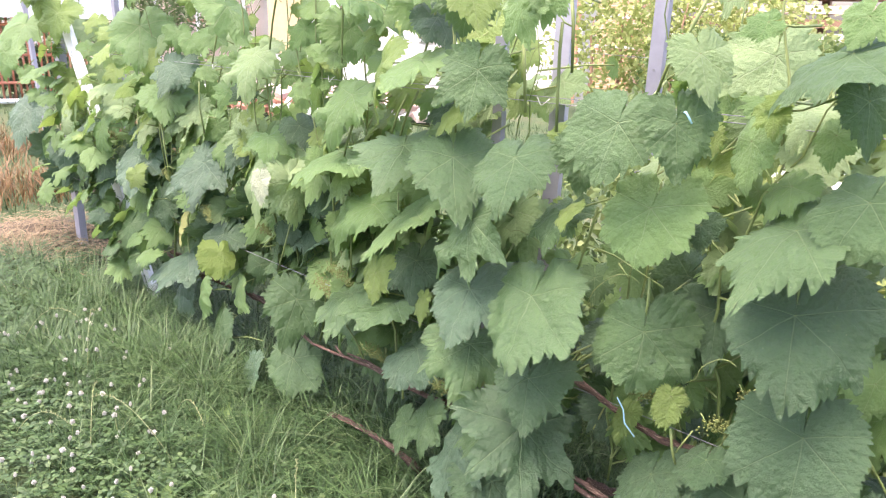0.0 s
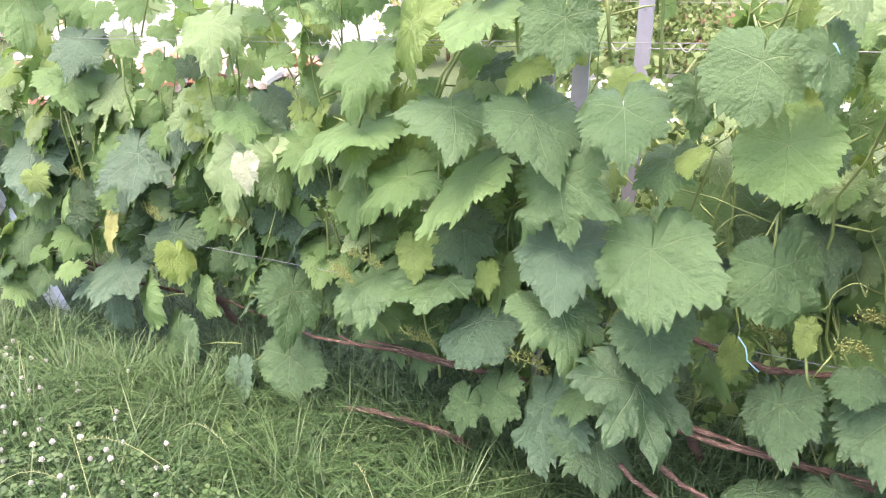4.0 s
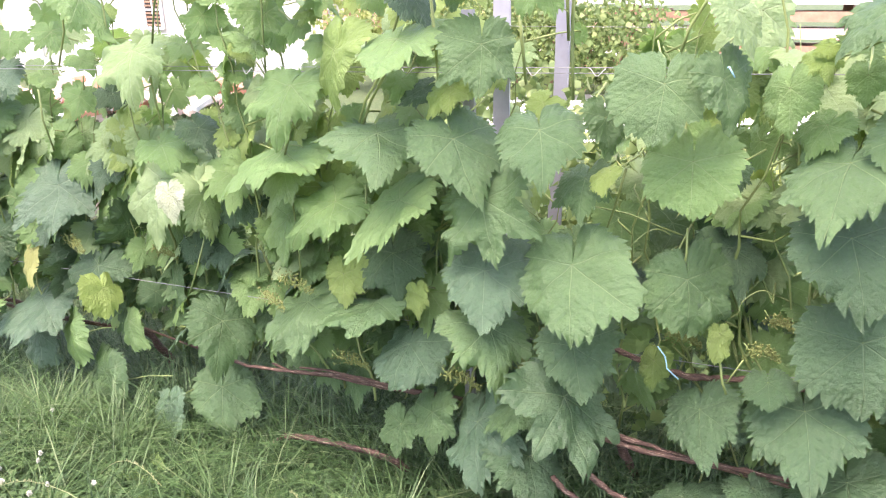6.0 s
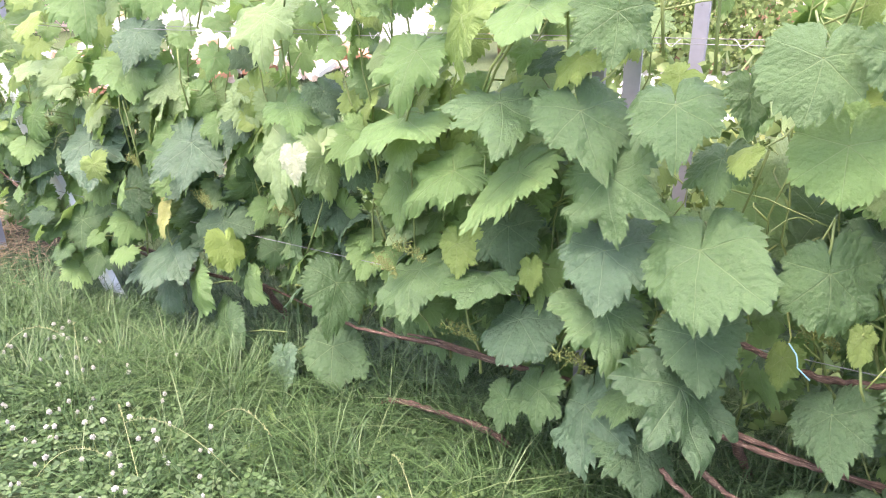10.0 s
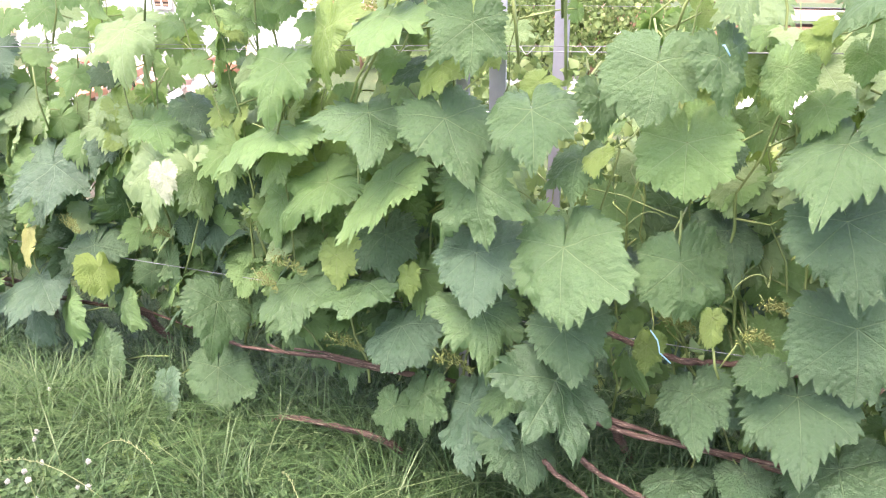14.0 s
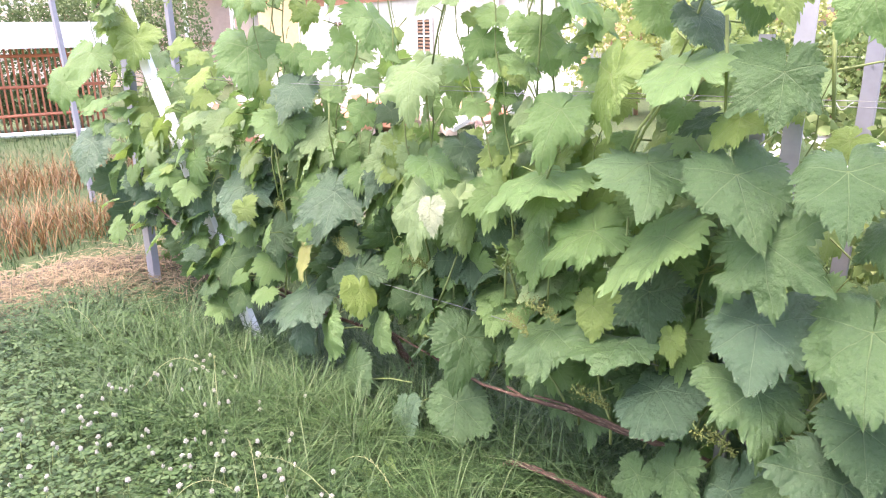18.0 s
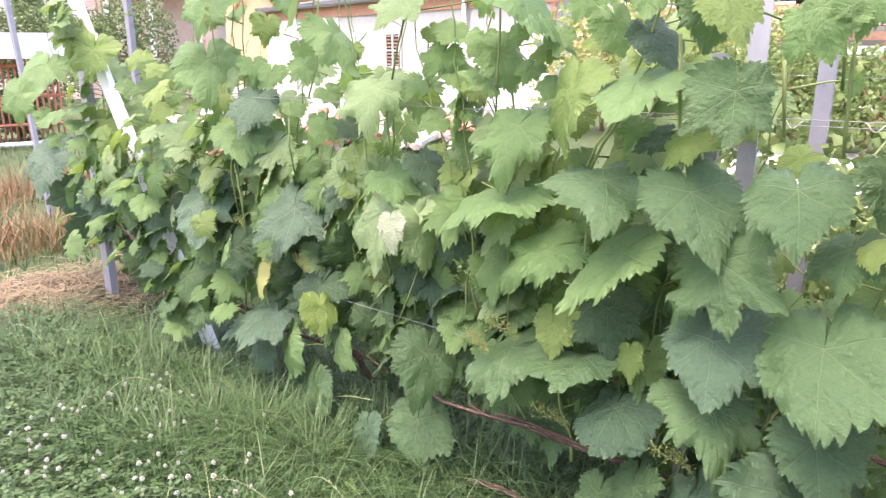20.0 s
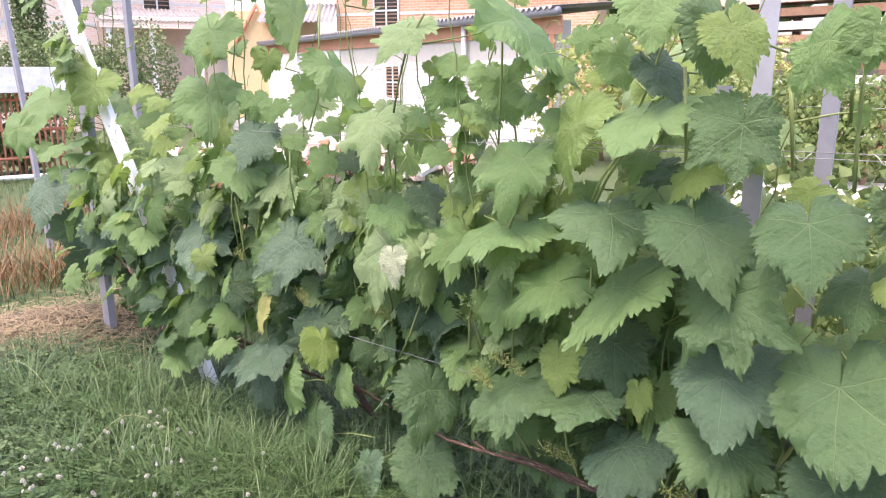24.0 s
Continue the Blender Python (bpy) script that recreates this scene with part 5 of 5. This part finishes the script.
def mulch():
    r2 = random.Random(3)
    verts, faces = [], []
    for i in range(2600):
        u, s = 3.55 + r2.gauss(0, 0.2), 0.85 + r2.gauss(0, 0.35)
        p = at(u, s, GROUND + 0.02 + max(0, 0.07 - 0.1 * abs(u - 3.75)) * r2.uniform(0.3, 1.0))
        a, ln, w = r2.uniform(0, 6.28), r2.uniform(0.03, 0.12), r2.uniform(0.001, 0.003)
        d, e = Vector((math.cos(a), math.sin(a), r2.uniform(-0.3, 0.3))) * ln / 2, Vector((-math.sin(a), math.cos(a), 0)) * w
        b = len(verts)
        top = Vector((0, 0, w * 0.6))
        verts += [p - d - e, p - d + e, p - d + top, p + d - e, p + d + e, p + d + top]
        faces += [(b, b + 1, b + 4, b + 3), (b + 1, b + 2, b + 5, b + 4), (b + 2, b, b + 3, b + 5), (b, b + 2, b + 1), (b + 3, b + 4, b + 5)]
    tagged(mesh_object("straw_mulch", verts, faces, STRAW), "heap of dry straw and chips on bare soil", "mulch", kind="stuff")


mulch()


# ---- leafy masses behind ----
def leaf_cloud(name, label, category, centres, count, size, material, seed, kind="", parts=None):
    """Many small folded leaves spread through uneven clumps."""
    g = np.random.default_rng(seed)
    cs = np.array(centres, dtype=np.float64)
    idx = g.integers(0, len(cs), count)
    d = g.normal(size=(count, 3))
    d /= np.linalg.norm(d, axis=1)[:, None]
    rad = g.uniform(0.25, 1.0, count) ** 0.5
    pos = cs[idx, :3] + d * cs[idx, 3:6] * rad[:, None]
    a = g.normal(size=(count, 3)) + np.array([0, 0, -0.6])
    a /= np.linalg.norm(a, axis=1)[:, None]
    b = np.cross(a, g.normal(size=(count, 3)))
    b /= np.linalg.norm(b, axis=1)[:, None]
    c = np.cross(a, b)
    sz = (size * g.uniform(0.6, 1.3, count))[:, None]
    v = np.zeros((count, 6, 3))
    v[:, 0] = pos
    v[:, 1] = pos + (a * 0.4 + b * 0.5) * sz + c * sz * 0.15
    v[:, 2] = pos + (a * 0.75 + b * 0.3) * sz + c * sz * 0.08
    v[:, 3] = pos + a * 1.1 * sz - c * sz * 0.1
    v[:, 4] = pos + (a * 0.75 - b * 0.3) * sz + c * sz * 0.08
    v[:, 5] = pos + (a * 0.4 - b * 0.5) * sz + c * sz * 0.15
    base = (np.arange(count) * 6)[:, None]
    tri = np.array([[0, 1, 2], [0, 2, 3], [0, 3, 4], [0, 4, 5]])
    faces = (base[:, :, None] + tri[None]).reshape(-1, 3)
    me = bpy.data.meshes.new(name)
    me.vertices.add(count * 6)
    me.vertices.foreach_set("co", v.astype(np.float32).ravel())
    me.loops.add(len(faces) * 3)
    me.loops.foreach_set("vertex_index", faces.ravel().astype(np.int32))
    me.polygons.add(len(faces))
    me.polygons.foreach_set("loop_start", np.arange(0, len(faces) * 3, 3, dtype=np.int32))
    me.update(calc_edges=True)
    me.materials.append(material)
    return me


def bush(name, label, centres, count, size, material, seed, category="bush", group=""):
    root = thing(name, label, category, group)
    me = leaf_cloud("crown", "", "", centres, count, size, material, seed)
    new("crown", me).parent = root
    r2 = random.Random(seed)
    for c in centres[:6]:
        foot = Vector((c[0] * 0.9 + centres[0][0] * 0.1, c[1] * 0.9 + centres[0][1] * 0.1, 0))
        foot.z = ground_height(foot.x, foot.y) - 0.05
        rod("stem", bend(foot, (c[0], c[1], c[2] + c[5] * 0.4), 0.0, 5, 0.03, r2), [0.03, 0.026, 0.022, 0.017, 0.012, 0.006], TIMBER, root, "", 6)
    return root


def second_row():
    """The next vine row behind, thinner and lighter."""
    r2 = random.Random(77)
    for i in range(5):
        root = thing("grapevine", "paler green grapevine in the next row behind", "vine", "grapevines in the next row")
        centres = []
        u0 = -4.2 + i * 1.15
        for k in range(9):
            p = at(u0 + r2.uniform(-0.75, 0.75), 2.3 + r2.uniform(-0.15, 0.15), r2.uniform(0.1, 1.05) if i < 2 else r2.uniform(0.05, 0.42))
            centres.append((p.x, p.y, p.z, 0.24, 0.24, 0.26))
        me = leaf_cloud("leaves", "", "", centres, 2600 if i < 2 else 1700, 0.036, GOLD_BUSH, 200 + i)
        lv = new("leaves", me)
        lv.parent = root
        tagged(lv, kind="stuff")
        for k in range(5):
            u = u0 + r2.uniform(-0.7, 0.7)
            rod("shoot", bend(at(u, 2.3, -0.1), at(u + r2.uniform(-0.15, 0.15), 2.3, r2.uniform(1.1, 1.6) if i < 2 else r2.uniform(0.6, 0.9)), 0, 5, 0.02, r2), 0.004, SHOOT, root)
    for u in (-2.2,):
        channel_post("trellis_post", at(u, 2.3, -0.2), at(u + 0.05, 2.33, 1.9), 0.045, 0.03, -45, ZINC, POST_LABEL)
    wire("trellis_wire", at(-5.0, 2.3, 0.9), at(1.6, 2.3, 0.9), "thin steel wire of the next row")


second_row()


def undergrowth():
    """Weeds and suckers in the alley between the two rows."""
    r2 = random.Random(31)
    centres = []
    for k in range(70):
        p = at(r2.uniform(-1.8, 3.6), r2.uniform(1.25, 2.0), r2.uniform(-0.02, 0.3))
        centres.append((p.x, p.y, p.z, 0.16, 0.16, 0.14))
    me = leaf_cloud("undergrowth", "", "", centres, 11000, 0.034, BUSH, 210)
    tall = []
    for k in range(60):
        p = at(r2.uniform(-1.6, 1.4), r2.uniform(1.4, 2.2), r2.uniform(0.1, 0.75))
        tall.append((p.x, p.y, p.z, 0.14, 0.14, 0.16))
    weeds = leaf_cloud("tall_weeds", "", "", tall, 9500, 0.028, VINE_FAR, 211)
    tagged(new("tall_weeds", weeds), "tall light green weeds between the vine rows", "weeds", kind="stuff")
    tagged(new("undergrowth", me), "tangled low weeds and suckers between the vine rows", "weeds", kind="stuff")


undergrowth()


def polar(az, d, z=0.0):
    return Vector((math.sin(radians(az)) * d - 0.49, math.cos(radians(az)) * d + 0.21, z))


# ---- white brick outbuilding with a sheet roof ----
def wall_frame(a, b):
    """Pose of a wall from foot a to foot b: x along it, y into it, z up."""
    d = (b - a).normalized()
    m = Matrix.Rotation(math.atan2(d.y, d.x), 4, "Z")
    m.translation = a
    return m, (b - a).length


def slab(parent, name, m, x0, x1, y0, y1, z0, z1, material, label="", bevel=0.0):
    bm = box_bm(x1 - x0, y1 - y0, z1 - z0, bevel, Matrix.Translation(((x0 + x1) / 2, (y0 + y1) / 2, (z0 + z1) / 2)))
    ob = part(name, bm, material, parent, label)
    if parent is None or parent.type == "EMPTY":
        ob.matrix_basis = m
    return ob


def sheet_roof(parent, m, x0, x1, y0, z0, y1, z1, pitch=0.15):
    """A corrugated roof sheet from the eave line up to the ridge line."""
    verts, faces = [], []
    n = int((x1 - x0) / pitch * 6)
    for i in range(n + 1):
        x = x0 + (x1 - x0) * i / n
        dz = 0.03 * math.sin(2 * math.pi * (x - x0) / pitch)
        for y, z in ((y0, z0), (y1, z1)):
            verts.append(m @ Vector((x, y, z + dz)))
        for y, z in ((y0, z0), (y1, z1)):
            verts.append(m @ Vector((x, y, z + dz - 0.012)))
    for i in range(n):
        b = i * 4
        faces += [(b, b + 4, b + 5, b + 1), (b + 2, b + 3, b + 7, b + 6), (b, b + 2, b + 6, b + 4), (b + 1, b + 5, b + 7, b + 3)]
    return mesh_object("roof", verts, faces, SLATE, parent, "grey weathered corrugated sheets", True)


def window(parent, m, x, z, w, h):
    fr = slab(parent, "window", m, x, x + w, -0.05, 0.04, z, z + h, DARK_PANE, "dark window behind slats")
    for x0, x1, z0, z1 in ((x - 0.05, x, z - 0.05, z + h + 0.05), (x + w, x + w + 0.05, z - 0.05, z + h + 0.05), (x, x + w, z + h, z + h + 0.05), (x, x + w, z - 0.05, z), (x + w * 0.48, x + w * 0.54, z, z + h), (x, x + w, z + h * 0.47, z + h * 0.52)):
        slab(fr, "frame", m, x0, x1, -0.075, -0.02, z0, z1, WHITE_STEEL)
    k = 9
    for i in range(k):
        zz = z + h * (i + 0.5) / k
        slab(fr, "slat", m, x, x + w, -0.062, -0.052, zz - 0.018, zz + 0.018, TIMBER)
    return fr


def outbuilding():
    root = thing("outbuilding", "low white brick outbuilding with corrugated roof and grey gutter", "building")
    a, b = polar(-15.5, 36.0, -0.4), polar(6.5, 14.2, -0.4)
    b = a + (b - a) * 1.09
    m, ln = wall_frame(a, b)
    slab(root, "wall", m, 0, ln, 0.0, 0.35, -1.0, 2.25, MORTAR)
    wx = ln * 0.77
    window(root, m, wx, 0.86, 0.62, 0.70)
    window(root, m, wx - 5.2, 0.86, 0.62, 0.70)
    slab(root, "corner_post", m, ln - 0.09, ln + 0.02, -0.03, 0.0, -0.8, 2.02, RED_BRICK, "reddish brick corner")
    slab(root, "eave_board", m, -0.2, ln + 0.2, -0.04, 0.0, 2.02, 2.3, RED_BRICK, "band of reddish brick under the eave")
    gm = [m @ Vector((x, -0.2, 2.36)) for x in (-0.3, ln / 2, ln + 0.3)]
    rod("gutter", gm, 0.075, ZINC, root, "round grey metal gutter", 10)
    sheet_roof(root, m, -0.3, ln + 0.3, -0.3, 2.42, 3.2, 2.72)
    for k, x in enumerate((ln * 0.9, ln * 0.55)):
        rod("downpipe", [m @ Vector((x, -0.1, 2.3)), m @ Vector((x, -0.1, 0.0))], 0.05, WHITE_STEEL, root, "", 8)
    # brick faces, each one proud of the joints
    me = {}
    count, z = 0, 0.15
    while z < 2.0 and count < 300:
        x = wx - 2.6 + (0.13 if int(z / 0.15) % 2 else 0.0)
        while x < ln - 0.05 and count < 300:
            if not (wx - 0.06 < x + 0.25 and x < wx + 0.68 and z < 1.7 and z > 0.7):
                if "b" not in me:
                    bm = box_bm(0.245, 0.02, 0.135, 0.004)
                    me["b"] = bpy.data.meshes.new("brick")
                    bm.to_mesh(me["b"])
                    bm.free()
                    me["b"].materials.append(WHITE_BRICK)
                br = new("brick", me["b"])
                br.parent = root
                br.matrix_basis = m @ Matrix.Translation((x + 0.1225, -0.006, z + 0.0675))
                count += 1
            x += 0.26
        z += 0.15
    slab(root, "brick_face", m, 0, wx - 2.65, -0.012, 0.0, -0.8, 2.02, WHITE_BRICK, "far stretch of whitewashed brick")


outbuilding()


def brick_house(name, label, a, b, height, material, roof_h, windows, depth=6.0):
    root = thing(name, label, "house")
    m, ln = wall_frame(a, b)
    slab(root, "wall", m, 0, ln, 0, depth, -1.0, height, material)
    sheet_roof(root, m, -0.4, ln + 0.4, -0.5, height - 0.1, depth / 2, height + roof_h, 0.3)
    sheet_roof(root, m, -0.4, ln + 0.4, depth + 0.5, height - 0.1, depth / 2, height + roof_h, 0.3)
    for z in np.arange(0.6, height, 0.9):
        slab(root, "brick_course", m, -0.02, ln + 0.02, -0.02, 0.0, z, z + 0.09, WHITE_BRICK, "pale band of brick")
    for x, z, w, h in windows:
        window(root, m, x, z, w, h)
    return root


brick_house("brick_house", "tall pale pink brick house behind the garden", polar(-33, 30, -0.5), polar(-12.5, 33, -0.5), 5.6, PINK_COURSES, 2.0, ((2.2, 3.2, 1.0, 1.4), (5.0, 1.4, 1.0, 1.4), (8.2, 3.0, 1.0, 1.4)))
brick_house("brick_house", "orange red brick house behind the outbuilding", polar(-4.5, 26, -0.4), polar(15, 24, -0.4), 4.6, RED_COURSES, 1.2, ((1.4, 2.9, 0.8, 1.1),))


def canopy():
    root = thing("porch_canopy", "ochre porch gable with red boards and sheet roof", "canopy")
    a, b = polar(-12.6, 25.5, -0.4), polar(-6.0, 25.0, -0.4)
    m, ln = wall_frame(a, b)
    slab(root, "wall", m, 0, ln, 0, 0.3, 0.0, 3.4, OCHRE)
    sheet_roof(root, m, 1.2, ln + 0.6, -1.0, 3.0, 1.0, 3.7)
    for s, x in ((1, 0.2), (-1, 1.9)):
        rod("gable_board", [m @ Vector((x, -0.1, 2.1)), m @ Vector((1.05, -0.1, 3.6))], 0.07, RED_PAINT, root, "red painted board", 4)
    rod("porch_post", [m @ Vector((ln * 0.62, -0.3, 0)), m @ Vector((ln * 0.62, -0.3, 3.2))], 0.09, TIMBER, root, "", 6)


canopy()


def porch():
    root = thing("porch", "shaded lean-to porch with red fascia on the brick house", "porch")
    m, ln = wall_frame(polar(-20.8, 28.4, -0.5), polar(-14.2, 28.8, -0.5))
    sheet_roof(root, m, -0.1, ln + 0.2, -0.1, 3.35, 1.8, 3.9)
    slab(root, "fascia", m, -0.1, ln + 0.2, -0.06, 0.0, 3.1, 3.5, PINK_COURSES, "pale brick band over the porch")
    for x in (0.1, ln * 0.45, ln - 0.2):
        slab(root, "porch_post", m, x, x + 0.14, 0.0, 0.14, -0.6, 3.2, WHITE_STEEL)
    slab(root, "back_wall", m, -0.1, ln + 0.2, 1.4, 1.5, -0.6, 3.4, PINK_BRICK, "pale brick wall in the shade of the porch")
    slab(root, "rail", m, 0, ln, 0.03, 0.09, 0.95, 1.05, TIMBER)


porch()


def timber_stack(az0, d0, az1, d1, rows, label):
    a, b = polar(az0, d0, 0), polar(az1, d1, 0)
    m, ln = wall_frame(a, b)
    root = thing("timber_stack", label, "timber stack")
    r2 = random.Random(9)
    for i in range(rows):
        z = 0.0 + i * 0.17
        mat = (TIMBER, WHITE_BRICK, TIMBER, PINK_BRICK)[i % 4]
        slab(root, "plank", m, r2.uniform(-0.3, 0), ln + r2.uniform(0, 0.4), -0.1, 0.5, z, z + 0.1, mat)
    for x in (0.3, ln * 0.5, ln - 0.3):
        slab(root, "bearer", m, x, x + 0.12, -0.05, 0.45, -0.5, 0.0, TIMBER)
        slab(root, "upright", m, x, x + 0.1, 0.52, 0.6, -0.6, 0.2 + rows * 0.17, TIMBER)


timber_stack(20, 11.5, 36, 10.5, 12, "stack of weathered planks and pale boards beside the garden")
timber_stack(37, 9.2, 60, 8.4, 8, "long stack of reddish logs and pale boards on bearers")


def yard():
    """A strip of pale concrete between the garden and the timber."""
    verts, faces, n = [], [], 16
    for i in range(n + 1):
        az = 24 + 40 * i / n
        for d in (5.4 + 0.25 * noise.noise((i * 0.7, 1.0, 0.0)), 8.2):
            q = polar(az, d)
            verts.append((q.x, q.y, ground_height(q.x, q.y) + 0.015))
    for i in range(n):
        faces.append((2 * i, 2 * i + 1, 2 * i + 3, 2 * i + 2))
    tagged(mesh_object("pavement", verts, faces, WHITE_BRICK), "pale dusty concrete yard behind the vine rows", "pavement", kind="structure")


yard()


def red_fence():
    root = thing("fence", "rusty red lattice fence under a white sheet cover", "fence")
    a, b = polar(-33, 9.0, -0.07), polar(-23.5, 9.2, -0.07)
    m, ln = wall_frame(a, b)
    n = 26
    for i in range(n):
        x = ln * i / n
        rod("bar", [m @ Vector((x, 0, 0)), m @ Vector((x, 0, 0.9))], 0.012, RED_PAINT, root, "", 5)
    for z in (0.2, 0.5, 0.82):
        rod("rail", [m @ Vector((0, 0, z)), m @ Vector((ln, 0, z))], 0.018, RED_PAINT, root, "", 5)
    slab(root, "cover", m, -0.3, ln + 0.35, -0.25, 0.7, 0.9, 1.16, WHITE_STEEL, "white sheet cover")


red_fence()

pipe = rod("water_pipe", bend(polar(-42, 8.9, -0.02), polar(-24, 8.6, -0.02), 0.0, 8), 0.028, WHITE_STEEL, None, "", 8)
tagged(pipe, "white pipe running low across the garden", "pipe")


def ball(az, d, z, rx, rz):
    p = polar(az, d, z)
    return (p.x, p.y, p.z, rx, rx, rz)


bush("bush", "low green garden bush in the grass", [ball(-32, 9.6, 0.3, 0.45, 0.34), ball(-28.5, 9.5, 0.28, 0.4, 0.32), ball(-26, 9.7, 0.25, 0.36, 0.3)], 2600, 0.05, IVY, 61)
bush("ivy_hedge", "dense green ivy hedge along the house", [ball(-33 + 1.9 * i, 22 - 0.1 * i, 0.9, 0.7, 1.0 + 0.3 * (i % 3)) for i in range(9)], 16000, 0.075, IVY, 62, "hedge")
bush("ivy_hedge", "tall ivy climbing the brick wall", [ball(-25.2, 27, 2.9, 0.5, 2.0), ball(-25.4, 27, 4.4, 0.55, 1.6)], 7000, 0.09, IVY, 63, "hedge")
bush("bush", "sunlit yellow-green shrub behind the vines", [ball(14 + 2.2 * i, 9.0 + 0.4 * (i % 3), 0.75 + 0.2 * (i % 2), 0.65, 0.75) for i in range(7)], 8000, 0.055, GOLD_BUSH, 64)
bush("bush", "pale green shrub beside the timber", [ball(22 + 2.6 * i, 8.0, 0.5, 0.6, 0.5) for i in range(6)], 7000, 0.055, VINE_FAR, 65)


def rubble():
    """Loose bricks lying in the sun behind the vines."""
    r2 = random.Random(15)
    root = thing("brick_pile", "loose pile of broken pink and red bricks", "bricks")
    shared = []
    for mat in (PINK_BRICK, RED_BRICK, WHITE_BRICK):
        bm = box_bm(0.25, 0.12, 0.065, 0.006)
        me = bpy.data.meshes.new("brick")
        bm.to_mesh(me)
        bm.free()
        me.materials.append(mat)
        shared.append(me)
    for i in range(160):
        az = r2.uniform(-17, 6)
        p = polar(az, r2.uniform(7.2, 8.6), 0.0)
        br = new("brick", r2.choice(shared))
        br.parent = root
        br.matrix_basis = pose(p.x, p.y, GROUND + r2.uniform(0.02, 0.3), r2.uniform(-25, 25), r2.uniform(-25, 25), r2.uniform(0, 360))


rubble()


def tree(az, d, height, seed):
    root = thing("tree", "leafy garden tree with a rounded uneven crown", "tree", "trees behind the houses")
    p = polar(az, d, 0)
    r2 = random.Random(seed)
    rod("trunk", bend((p.x, p.y, -1.3), (p.x + 0.3, p.y, height * 0.6), 0, 6, 0.1, r2), [0.28, 0.25, 0.22, 0.19, 0.15, 0.11, 0.06], TIMBER, root, "", 8)
    cs = []
    for i in range(16):
        a, r = r2.uniform(0, 6.28), r2.uniform(0.2, 1.0) * height * 0.28
        c = (p.x + math.cos(a) * r, p.y + math.sin(a) * r, height * r2.uniform(0.42, 0.92))
        cs.append((*c, height * 0.11, height * 0.11, height * 0.1))
        if i < 8:
            rod("limb", bend((p.x + 0.1, p.y, height * 0.4), c, -0.2, 4, 0.1, r2), [0.09, 0.07, 0.05, 0.03, 0.02], TIMBER, root, "", 6)
    new("crown", leaf_cloud("crown", "", "", cs, 5200, 0.3, BUSH, seed)).parent = root


for az, d, h, sd in ((14, 34, 8.5, 91), (24, 30, 8.0, 92), (34, 26, 7.5, 93), (-42, 34, 9, 94)):
    tree(az, d, h, sd)
